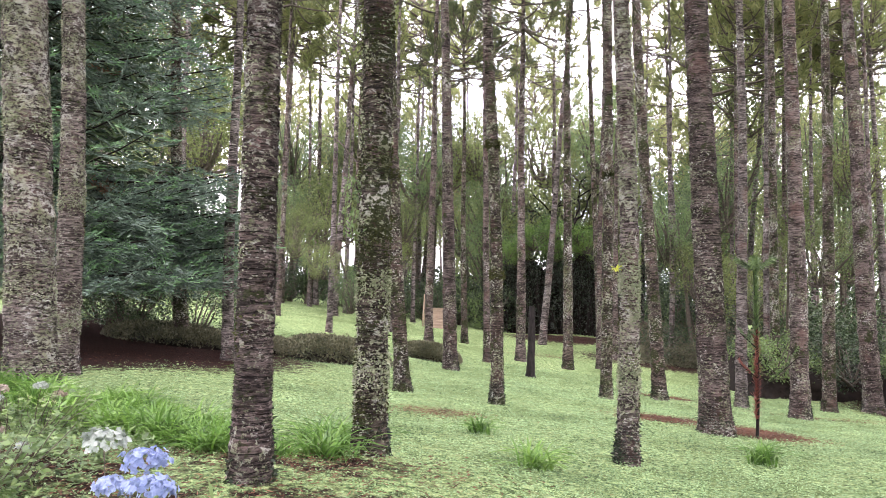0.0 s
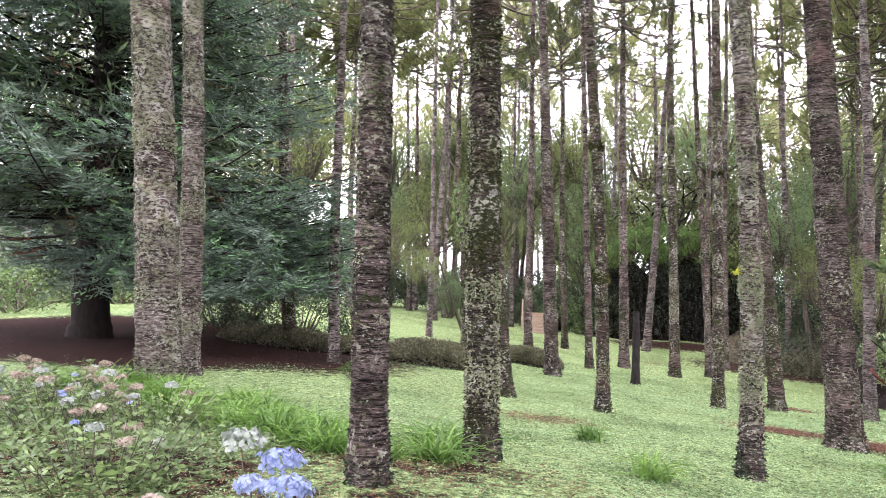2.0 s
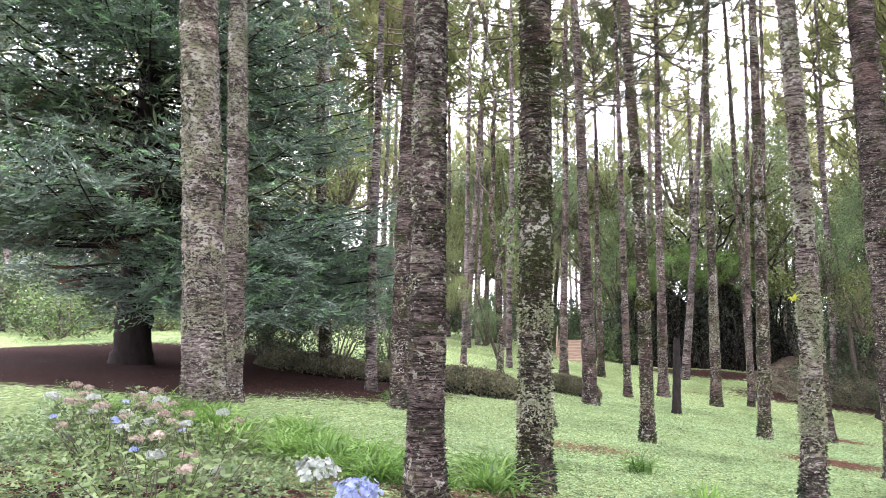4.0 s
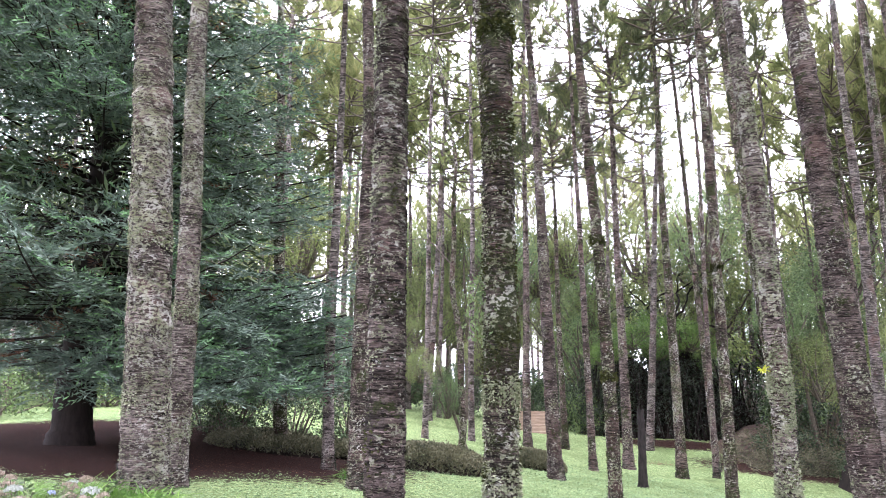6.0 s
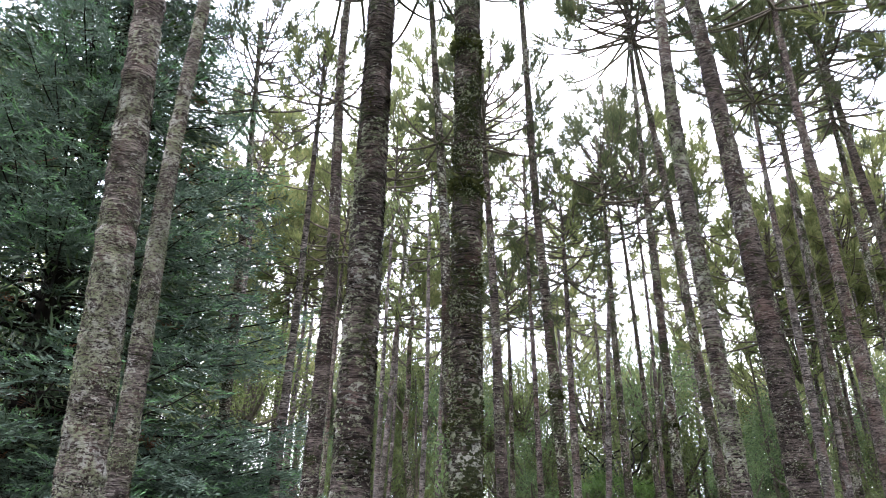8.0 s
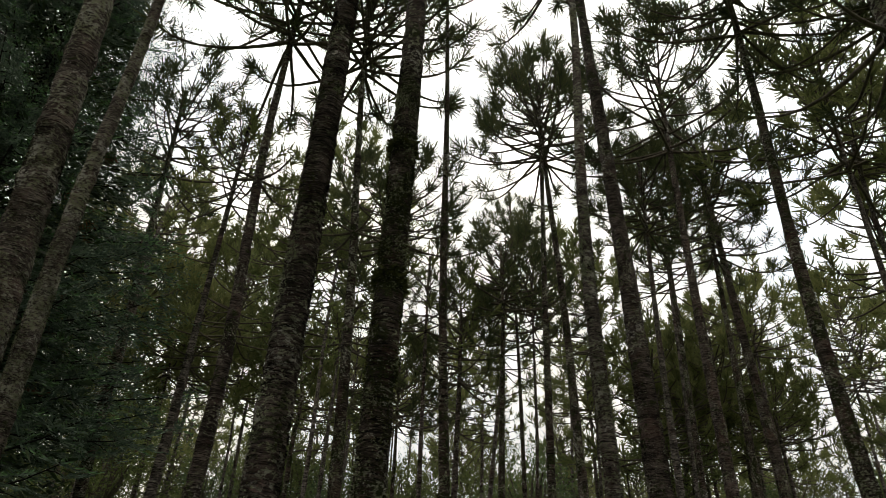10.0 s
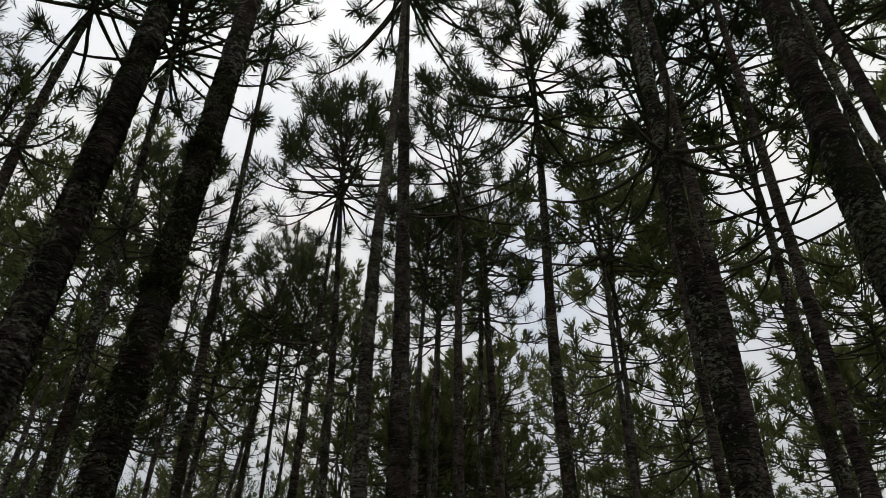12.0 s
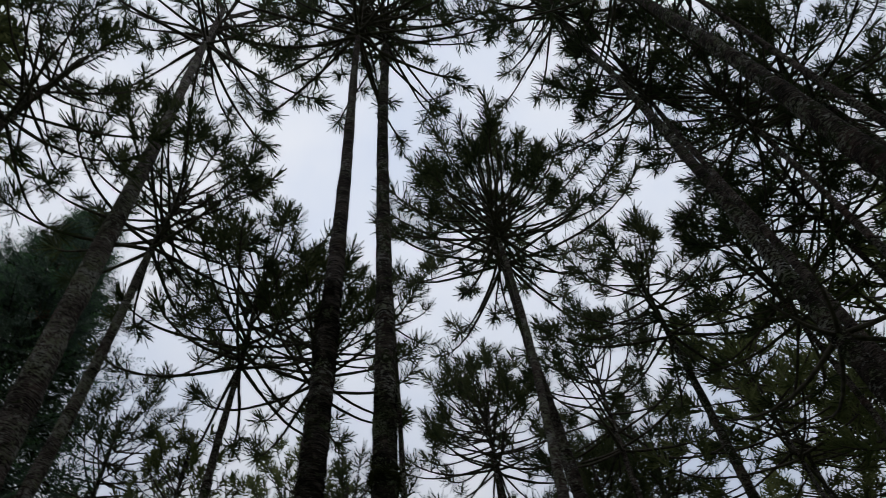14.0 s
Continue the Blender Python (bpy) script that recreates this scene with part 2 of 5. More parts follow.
CLOVER = leafy("clover_leaves", [(0.2, (0.045, 0.078, 0.038)), (0.42, (0.165, 0.25, 0.122)), (0.7, (0.28, 0.40, 0.21)), (0.95, (0.37, 0.46, 0.28))], 0.7, 0.45, 1.1, 0.1)
BLUE = leafy("blue_petals", [(0.15, (0.13, 0.17, 0.31)), (0.6, (0.225, 0.275, 0.43)), (1.0, (0.38, 0.42, 0.52))], 0.7, 0.3, 14.0)
WHITE = leafy("pale_petals", [(0.15, (0.17, 0.21, 0.17)), (0.6, (0.29, 0.315, 0.29)), (1.0, (0.37, 0.38, 0.39))], 0.6, 0.3, 4.0)
PINK = leafy("faded_petals", [(0.15, (0.12, 0.09, 0.065)), (0.6, (0.26, 0.215, 0.17)), (1.0, (0.35, 0.33, 0.27))], 0.7, 0.25, 14.0)
LICHEN = leafy("foliose_lichen", [(0.15, (0.11, 0.13, 0.07)), (0.5, (0.22, 0.24, 0.155)), (1.0, (0.36, 0.37, 0.30))], 0.85, 0.15, 3.0, 0.1)
RUST = leafy("rust_red_needles", [(0.2, (0.07, 0.018, 0.015)), (0.6, (0.19, 0.055, 0.045)), (1.0, (0.30, 0.11, 0.08))], 0.8, 0.15)
COVER = leafy("cover_leaves", [(0.15, (0.032, 0.036, 0.02)), (0.45, (0.09, 0.096, 0.052)), (0.75, (0.175, 0.16, 0.10)), (1.0, (0.24, 0.185, 0.135))], 0.6, 0.25, 1.4)
CHARRED = plain("charred_wood", (0.004, 0.0035, 0.0035), (0.026, 0.021, 0.020), 11.0, 0.95, 0.9, (1, 1, 0.3))
BARK_FAR = bark("bark_far_grey", (0.06, 0.05, 0.046), (0.21, 0.18, 0.17), 0.5, 0.2)
WOOD = plain("weathered_timber", (0.15, 0.11, 0.08), (0.30, 0.235, 0.17), 6.0, 0.8, 0.4, (0.4, 3, 3))
COLLAR = leafy("moss_cushion", [(0.15, (0.014, 0.016, 0.006)), (0.5, (0.04, 0.045, 0.014)), (1.0, (0.08, 0.082, 0.028))], 0.9, 0.15, 5.0, 0.1)
SLOPE = plain("leaf_strewn_slope", (0.018, 0.012, 0.009), (0.085, 0.055, 0.04), 9.0, 0.95, 0.9)
# near-black earth: the deep shade under vines and shrubs is in the colour
SHADE_EARTH = plain("shade_dark_earth", (0.004, 0.003, 0.0025), (0.018, 0.012, 0.009), 4.0, 0.95, 0.8)


# ---- mesh helpers ----
class Geo:
    """Gathers rows of points and faces into one mesh."""

    def __init__(self):
        self.points, self.tris, self.quads, self.count = [], [], [], 0

    def grid(self, pts, closed=True):
        """pts: rings x sides x 3."""
        n, m = pts.shape[:2]
        ids = np.arange(n * m).reshape(n, m) + self.count
        nxt = np.roll(ids, -1, 1) if closed else ids[:, 1:]
        cur = ids if closed else ids[:, :-1]
        self.quads.append(np.stack([cur[:-1], nxt[:-1], nxt[1:], cur[1:]], -1).reshape(-1, 4))
        self.points.append(pts.reshape(-1, 3))
        self.count += n * m

    def tube(self, line, radii, sides=6):
        line, radii = np.asarray(line, float), np.asarray(radii, float)
        way = np.gradient(line, axis=0)
        way /= np.linalg.norm(way, axis=1)[:, None] + 1e-9
        ref = np.where(np.abs(way[:, 2:]) > 0.9, [[1.0, 0, 0]], [[0, 0, 1.0]])
        a = np.cross(way, ref)
        a /= np.linalg.norm(a, axis=1)[:, None] + 1e-9
        b = np.cross(way, a)
        t = np.linspace(0, 2 * np.pi, sides, endpoint=False)
        self.grid(line[:, None] + radii[:, None, None] * (a[:, None] * np.cos(t)[None, :, None] + b[:, None] * np.sin(t)[None, :, None]))

    def leaves(self, base, along, across, fat=0.45):
        """Rhombic leaves: from base, the whole length along, half the width across."""
        n = len(base)
        pts = np.stack([base, base + fat * along + across, base + along, base + fat * along - across], 1)
        self.quads.append(np.arange(4 * n).reshape(n, 4) + self.count)
        self.points.append(pts.reshape(-1, 3))
        self.count += 4 * n

    def spikes(self, base, along, across):
        n = len(base)
        pts = np.stack([base - across, base + across, base + along], 1)
        self.tris.append(np.arange(3 * n).reshape(n, 3) + self.count)
        self.points.append(pts.reshape(-1, 3))
        self.count += 3 * n

    def strips(self, left, right):
        """Ribbons: both edges as ribbons x stations x 3."""
        n, k = left.shape[:2]
        ids = np.arange(n * k * 2).reshape(n, k, 2) + self.count
        self.points.append(np.stack([left, right], 2).reshape(-1, 3))
        self.quads.append(np.stack([ids[:, :-1, 0], ids[:, :-1, 1], ids[:, 1:, 1], ids[:, 1:, 0]], -1).reshape(-1, 4))
        self.count += n * k * 2

    def mesh(self, name, mat, smooth=False):
        me = bpy.data.meshes.new(name)
        pts = np.concatenate(self.points)
        quads = np.concatenate(self.quads) if self.quads else np.zeros((0, 4), int)
        tris = np.concatenate(self.tris) if self.tris else np.zeros((0, 3), int)
        loops = np.concatenate([quads.ravel(), tris.ravel()])
        starts = np.concatenate([np.arange(len(quads)) * 4, len(quads) * 4 + np.arange(len(tris)) * 3])
        me.vertices.add(len(pts))
        me.vertices.foreach_set("co", pts.astype(np.float32).ravel())
        me.loops.add(len(loops))
        me.loops.foreach_set("vertex_index", loops.astype(np.int32))
        me.polygons.add(len(starts))
        me.polygons.foreach_set("loop_start", starts.astype(np.int32))
        me.polygons.foreach_set("use_smooth", np.full(len(starts), smooth))
        me.update(calc_edges=True)
        me.materials.append(mat)
        return me


def part(name, mesh, parent, label="", kind=""):
    """One mesh object under a thing or under a part."""
    ob = new(name, mesh)
    ob.parent = parent
    return tagged(ob, label, kind=kind)


def thing(name, x, y, z, label, category, group="", turn=0.0, kind=""):
    ob = new(name)
    ob.matrix_basis = pose(x, y, z, 0, 0, turn)
    return tagged(ob, label, category, group, kind)


def unit(v):
    return v / (np.linalg.norm(v, axis=-1, keepdims=True) + 1e-9)


def side_of(v, rng):
    """Unit vectors square to v, turned at random."""
    return unit(np.cross(v, rng.normal(size=v.shape)))


# ---- ground ----
def ground(x, y):
    """Height of the ground: a lawn that falls away to the right and rises again far ahead."""
    u, v = np.clip(np.asarray(x, float), -20, 19) / 10, np.clip(np.asarray(y, float), -5, 37.5) / 10
    h = (0.083 - 0.766 * u + 0.23 * v - 0.012 * u * u + 0.133 * u * v - 0.97 * v * v + 0.391 * v**3
         - 0.05 * np.clip(np.asarray(y, float) - 26, 0, 12) / (1 + np.exp((np.asarray(x, float) - 5) / 1.5))
         - 0.245 * u * v * v + 0.012 * u * u * v + 0.14 * u**3 - 0.039 * v**4 + 0.046 * u * v**3)
    return h


def level(x, y):
    return float(ground(x, y))


# centre x, y, radii, strength of needle litter and bare soil
# first patch: soil under the conifer, with shade in its dark colour
LITTER = [(-11.7, 16.6, 8.2, 7.0, 1.6), (0.2, 3.8, 3.8, 1.2, 0.62), (-3.2, 4.4, 2.2, 1.3, 0.62), (5.7, 12.5, 0.8, 0.9, 1.0), (4.3, 13.6, 0.8, 0.8, 0.9),
          (7.0, 21.6, 0.9, 0.9, 0.85), (0.0, 10.6, 0.7, 0.7, 0.42), (4.3, 31.0, 2.2, 0.8, 0.45), (10.5, 19.0, 2.5, 0.7, 0.5), (-1.0, 5.3, 1.4, 0.7, 0.6),
          (11.0, 32.5, 6.0, 3.0, 0.75), (-6.6, 14.2, 2.0, 1.6, 0.5), (18.0, 22.0, 5.0, 6.0, 1.0), (6.5, 37.5, 4.0, 2.2, 0.8)]


def litter_at(x, y):
    out = np.zeros_like(x)
    for cx, cy, rx, ry, k in LITTER:
        out = np.maximum(out, k * np.exp(-(((x - cx) / rx) ** 2 + ((y - cy) / ry) ** 2) ** 1.5))
    return out


def ripple(x, y):
    """Small unevenness of the lawn."""
    rng = np.random.default_rng(3)
    out = np.zeros_like(np.asarray(x, float))
    for k in range(14):
        a, f, p = rng.uniform(0, 6.28), rng.uniform(0.5, 2.5), rng.uniform(0, 6.28)
        out += 0.009 / f * np.sin((x * np.cos(a) + y * np.sin(a)) * f + p)
    return out


def build_ground():
    far = np.array([30, 40, 55, 75, 110, 180, 300, 480.0])
    xs = np.concatenate([-far[::-1], np.arange(-22, 22.1, 0.3), far])
    ys = np.concatenate([-far[::-1], np.arange(-20, 44.1, 0.3), far[2:]])
    gx, gy = np.meshgrid(xs, ys)
    gz = ground(gx, gy) + ripple(gx, gy)
    geo = Geo()
    geo.grid(np.stack([gx, gy, gz], -1), closed=False)
    me = geo.mesh("ground", LAWN, True)
    layer = me.attributes.new("litter", "FLOAT", "POINT")
    layer.data.foreach_set("value", litter_at(gx, gy).astype(np.float32).ravel())
    tagged(new("ground", me), "bright green clover lawn with patches of brown needle litter", "lawn", kind="structure")


build_ground()


# ---- araucaria trees ----
def trunk_geo(height, r_base, r_top, lean, seed, sides, step, rough):
    """A tapering, slightly wavering trunk with ring-like swellings of its bark."""
    rng = np.random.default_rng(seed)
    zs = np.concatenate([[-0.3], np.arange(0, min(height, 9.0), step), np.arange(min(height, 9.0), height, max(step, 0.35)), [height]])
    s = np.clip(zs / height, 0, 1)
    bend = np.array([rng.normal(0, 0.022, 2) for _ in range(4)])
    cx = lean[0] * s + sum(bend[k, 0] * np.sin((k + 1) * 3.1 * s) for k in range(4)) * min(1, height / 15)
    cy = lean[1] * s + sum(bend[k, 1] * np.sin((k + 1) * 3.1 * s) for k in range(4)) * min(1, height / 15)
    r = r_top + (r_base - r_top) * (1 - s) ** 1.2 + 0.28 * r_base * np.exp(-np.maximum(zs, 0) / 0.22)
    t = np.linspace(0, 2 * np.pi, sides, endpoint=False)
    ring = 1 + rough * (rng.uniform(-1, 1, len(zs)) * 0.35)
    knots = np.zeros(len(zs))
    for zk in np.arange(rng.uniform(0.2, 0.6), height, 0.42):
        zk += rng.uniform(-0.15, 0.15)
        knots += rng.uniform(0.1, 1.7) * np.exp(-((zs - zk) / rng.uniform(0.04, 0.09)) ** 2)
    wave = sum(np.sin(np.outer(zs, np.ones(sides)) * rng.uniform(2, 12) + t[None] * k + rng.uniform(0, 6)) for k in (1, 2, 3, 4, 5)) * 0.25
    rr = r[:, None] * (ring[:, None] + rough * (knots[:, None] + wave + rng.normal(0, 0.30, (len(zs), sides))))
    pts = np.stack([cx[:, None] + rr * np.cos(t), cy[:, None] + rr * np.sin(t), zs[:, None] + rng.normal(0, 0.006, (len(zs), sides))], -1)
    geo = Geo()
    geo.grid(pts)
    return geo, np.stack([cx, cy, zs], 1), r


def flake_geo(axis, r, top, count, seed, size=1.0):
    """Curling plates of bark, standing off the trunk at their lower edge."""
    rng = np.random.default_rng(seed)
    z = rng.uniform(0.05, top, count)
    a = rng.uniform(0, 2 * np.pi, count)
    cx, cy = np.interp(z, axis[:, 2], axis[:, 0]), np.interp(z, axis[:, 2], axis[:, 1])
    rad = np.interp(z, axis[:, 2], r) * rng.uniform(0.985, 1.03, count)
    out = np.stack([np.cos(a), np.sin(a), 0 * a], 1)
    tan = np.stack([-np.sin(a), np.cos(a), rng.normal(0, 0.12, count)], 1)
    mid = np.stack([cx, cy, z], 1) + out * rad[:, None]
    w = rng.uniform(0.012, 0.05, count)[:, None] * size
    h = rng.uniform(0.004, 0.012, count)[:, None] * size
    lift = rng.uniform(0.003, 0.014, count)[:, None] * size
    up = np.array([[0, 0, 1.0]])
    rows = []
    for f, g in ((1, 0.0), (0.2, 1.0), (-0.5, 1.25)):
        back = out * w**2 / (2 * rad[:, None])
        rows.append(np.stack([mid - tan * w * (0.75 + 0.25 * f) - back + up * h * f * rng.uniform(0.7, 1.3, (count, 1)) + out * lift * g,
                              mid + tan * w * (0.75 + 0.2 * f) - back + up * h * f * rng.uniform(0.7, 1.3, (count, 1)) + out * lift * g * 0.8], 1))
    pts = np.stack(rows, 1)
    ids = np.arange(count * 6).reshape(count, 3, 2)
    geo = Geo()
    geo.points.append(pts.reshape(-1, 3))
    geo.quads.append(np.stack([ids[:, :-1, :-1], ids[:, :-1, 1:], ids[:, 1:, 1:], ids[:, 1:, :-1]], -1).reshape(-1, 4))
    geo.count = count * 6
    return geo


def moss_geo(axis, r, low, top, count, seed, size=0.028, spread=0.09, wide=0.45):
    """Tufts of moss and small hanging leaves on the bark."""
    rng = np.random.default_rng(seed)
    heart = rng.uniform(low, top, max(3, count // 60))
    side = rng.uniform(0, 6.28, len(heart))
    pick = rng.integers(0, len(heart), count)
    z = heart[pick] + rng.normal(0, spread, count)
    a = side[pick] + rng.normal(0, wide, count)
    cx, cy = np.interp(z, axis[:, 2], axis[:, 0]), np.interp(z, axis[:, 2], axis[:, 1])
    out = np.stack([np.cos(a), np.sin(a), 0 * a], 1)
    base = np.stack([cx, cy, z], 1) + out * np.interp(z, axis[:, 2], r)[:, None]
    way = unit(out * rng.uniform(0.3, 1, (count, 1)) + rng.normal(0, 0.5, (count, 3)) + [[0, 0, -0.2]])
    geo = Geo()
    geo.leaves(base, way * rng.uniform(0.5, 1.3, (count, 1)) * size, side_of(way, rng) * size * 0.28)
    return geo


def crown_geo(seed, reach, tall, whorls, per, shoots, stations, leaf, thick, sparse=0.0, sides=5, mat=NEEDLES, extra=1):
    """Candelabra crown: bare limbs that sweep out and turn up, each ending in a brush of blunt needle-clad shoots."""
    rng = np.random.default_rng(seed)
    limbs, green = Geo(), Geo()
    big = 0.7 + 0.3 * reach / 3.2

    def brush(line, low, n, radius):
        """Shoots round the outer end of a limb, those at its tip pointing on, those behind standing out and curling up."""
        s = np.linspace(0, 1, len(line))
        q = rng.uniform(0, 1, n) ** 0.7
        base = np.stack([np.interp(low + (1 - low) * q, s, line[:, c]) for c in range(3)], 1)
        ahead = unit(base - np.stack([np.interp(low + (1 - low) * q - 0.12, s, line[:, c]) for c in range(3)], 1))
        th = np.radians(np.clip(30 + 62 * (1 - q) + rng.normal(0, 22, n), 0, 115))[:, None]
        way = ahead * np.cos(th) + side_of(ahead, rng) * np.sin(th)
        size = radius * rng.uniform(0.65, 1.12, (n, 1))
        curl = (ahead * 0.45 + [[0, 0, 0.55]]) * size
        mid = base + way * size * 0.5 + curl * 0.07
        tail = base + way * size * 0.9 + curl * 0.24
        o = side_of(way, rng)
        for side in (o, np.cross(way, o)):
            w = side * thick
            if stations:
                green.strips(np.stack([base - w * 0.7, mid - w, tail - w * 0.72], 1), np.stack([base + w * 0.7, mid + w, tail + w * 0.72], 1))
            else:
                green.strips(np.stack([base - w * 0.7, tail - w * 0.8], 1), np.stack([base + w * 0.7, tail + w * 0.8], 1))
        fwd = unit(tail - mid)
        for st in range(stations):
            spot = mid + (tail - mid) * (0.1 + 0.9 * (st + 0.5) / stations)
            o = side_of(fwd, rng)
            green.spikes(spot, unit(fwd * 1.1 + o) * leaf * rng.uniform(0.7, 1.2, (n, 1)), np.cross(o, fwd) * leaf * 0.13)

    for k in range(whorls):
        f = k / max(1, whorls - 1)
        for j in range(per):
            if rng.random() < sparse:
                continue
            az = 2 * np.pi * (j + rng.uniform(-0.35, 0.35)) / per + k * 1.1
            length = reach * (1.05 - 0.38 * f) * rng.uniform(0.7, 1.12)
            t0, t1 = radians(-16 + 58 * f + rng.normal(0, 7)), radians(46 + 30 * f + rng.normal(0, 10))
            s = np.linspace(0, 1, 11)
            th = t0 + (t1 - t0) * s**2.2
            turn = az + np.cumsum(rng.normal(0, 0.045, 11))
            line = np.cumsum(np.stack([np.cos(th) * np.cos(turn), np.cos(th) * np.sin(turn), np.sin(th)], 1) * length / 10, 0)
            line = line - line[:1] + [0, 0, tall * f * 0.8 + rng.uniform(-0.15, 0.15)]
            limbs.tube(line, np.linspace(0.042, 0.016, 11) * (0.7 + 0.12 * reach) * (1 - 0.3 * f) * rng.uniform(0.85, 1.15, 11), sides)
            brush(line, 0.76, shoots, 0.44 * big * rng.uniform(0.85, 1.15))
            tangent = unit(line[-1] - line[-3])
            for _ in range(extra):
                at = rng.uniform(0.5, 0.85)
                spot = np.array([np.interp(at, s, line[:, q]) for q in range(3)])
                out = unit(tangent + 0.9 * side_of(tangent[None], rng)[0] + [0, 0, 0.3])
                end = spot + out * reach * rng.uniform(0.12, 0.26)
                twig = np.array([spot, spot * 0.67 + end * 0.33 - [0, 0, 0.03], spot * 0.33 + end * 0.67 - [0, 0, 0.02], end])
                limbs.tube(twig, np.array([0.014, 0.012, 0.011, 0.010]) * big, 3)
                brush(twig, 0.45, int(shoots * 0.6), 0.37 * big * rng.uniform(0.8, 1.2))
    return limbs.mesh("crown", LIMB, True), green.mesh("foliage", mat)


FULL = [crown_geo(11, 3.2, 3.4, 6, 8, 56, 2, 0.045, 0.012, 0.06), crown_geo(12, 3.2, 2.8, 6, 8, 56, 2, 0.045, 0.012), crown_geo(13, 3.2, 4.0, 6, 8, 54, 2, 0.045, 0.012, 0.1)]
WIDE = crown_geo(14, 4.2, 3.2, 6, 10, 66, 3, 0.045, 0.0125)
THIN = crown_geo(15, 1.9, 2.2, 3, 5, 26, 2, 0.05, 0.012, 0.25)
MEDIUM = [crown_geo(40 + k, 3.2, 3.0 + 0.7 * k, 6, 8, 38, 1, 0.07, 0.021, 0.08, 4, HAZE_NEEDLES) for k in range(3)]
LIGHT = [crown_geo(20 + k, 3.2, 3.0 + 0.6 * k, 6, 7, 17, 0, 0.2, 0.030, 0.05, 3, HAZE_NEEDLES) for k in range(4)]

# x, y, radius at breast height, lean of the top in x and y, height of the lowest live whorl, reach of the crown
NEAR = [
    (-4.91, 8.38, 0.300, -1.37, -1.00, 23.8, 4.3),
    (-5.70, 10.50, 0.215, -0.27, -0.13, 16.5, 3.8),
    (-1.22, 4.60, 0.135, -0.23, -0.02, 17.3, 3.2),
    (-0.57, 5.90, 0.145, -0.24, 0.01, 21.6, 3.4),
    (1.97, 7.29, 0.115, -0.15, 0.07, 13.8, 2.4),
    (4.67, 11.78, 0.270, -0.85, 0.36, 20.4, 5.0),
    (1.10, 13.40, 0.135, -0.76, 0.07, 18.2, 1.6),
    (-0.76, 14.20, 0.170, -1.06, -0.08, 15.9, 3.8),
    (-3.47, 12.94, 0.190, -0.25, -0.06, 15.4, 3.8),
    (4.50, 18.90, 0.170, 0.02, -0.01, 17.8, 3.4),
    (0.30, 21.50, 0.240, -0.59, 0.00, 15.0, 3.4),
]
MID = [
    (3.20, 28.00, 0.220, -0.09, 0.01, 12.5, 3.4),
    (4.95, 27.10, 0.220, -0.20, 0.04, 15.7, 3.6),
    (6.44, 28.37, 0.130, 0.10, 0.00, 15.0, 3.2),
    (6.40, 20.30, 0.220, -1.19, 0.33, 19.1, 3.8),
    (9.03, 20.92, 0.190, 0.10, 0.00, 16.5, 3.0),
    (9.40, 18.20, 0.260, -0.19, 0.11, 18.4, 4.2),
    (12.27, 22.00, 0.220, 0.10, 0.00, 16.5, 3.2),
    (14.00, 22.50, 0.320, -0.82, 0.50, 19.6, 4.2),
    (-7.20, 19.20, 0.210, -0.79, -0.32, 15.0, 3.0),
    (-5.00, 16.30, 0.150, -0.06, -0.02, 12.3, 2.2),
    (1.70, 25.60, 0.150, -0.31, 0.02, 13.6, 3.0),
]
SIDE = [
    (-0.58, 31.00, 0.200, 0.10, 0.00, 17.0, 3.0),
    (1.07, 32.40, 0.170, -0.28, 0.01, 11.8, 3.0),
    (4.39, 4.29, 0.145, -0.31, 0.29, 22.0, 3.4),
    (4.76, 2.67, 0.235, -0.15, 0.32, 19.0, 3.6),
    (8.24, 5.75, 0.150, 0.13, -0.25, 17.2, 3.2),
    (7.18, 3.34, 0.130, 0.10, 0.00, 21.0, 3.2),
    (7.66, 10.90, 0.210, -0.14, 0.11, 15.8, 3.4),
    (7.00, 30.50, 0.160, -0.91, 0.20, 21.6, 2.2),
    (12.80, 26.50, 0.200, -0.14, 0.07, 22.8, 3.0),
    (-7.80, 6.30, 0.180, 0.00, 0.00, 14.5, 3.0),
    (6.20, 5.70, 0.140, 0.10, 0.00, 19.0, 3.2),
    (11.00, 7.60, 0.170, 0.20, 0.10, 16.5, 3.6),
    (10.20, 4.60, 0.180, -0.10, 0.20, 18.0, 3.6),
    (13.50, 5.50, 0.180, 0.10, 0.00, 17.0, 3.4),
    (9.80, 9.20, 0.150, 0.10, 0.10, 14.6, 3.4),
]
BACK = [
    (-5.33, 38.01, 0.150, 0.1, 0.0, 13.6, 3.8), (-12.02, 38.61, 0.150, 0.0, 0.1, 18.8, 3.8),
    (11.04, 33.40, 0.150, 0.0, 0.0, 17.2, 3.6), (13.21, 28.17, 0.150, 0.2, 0.0, 18.4, 3.6), (-3.04, 44.25, 0.150, 0.0, 0.0, 14.8, 4.2), (-1.70, 40.20, 0.140, 0.1, 0.0, 15.2, 3.8),
    (16.28, 38.87, 0.150, 0.1, 0.0, 15.7, 3.8), (-7.75, 32.50, 0.150, 0.2, 0.0, 15.4, 4.0), (-2.90, 30.10, 0.150, 0.0, 0.1, 20.5, 4.0),
    (-13.08, 34.03, 0.150, 0.0, 0.0, 16.0, 4.0), (8.09, 32.21, 0.150, 0.1, 0.0, 18.4, 3.8),
    (18.02, 33.55, 0.150, 0.0, 0.0, 15.1, 3.8), (-4.61, 28.30, 0.140, 0.1, 0.0, 17.2, 3.6),
]
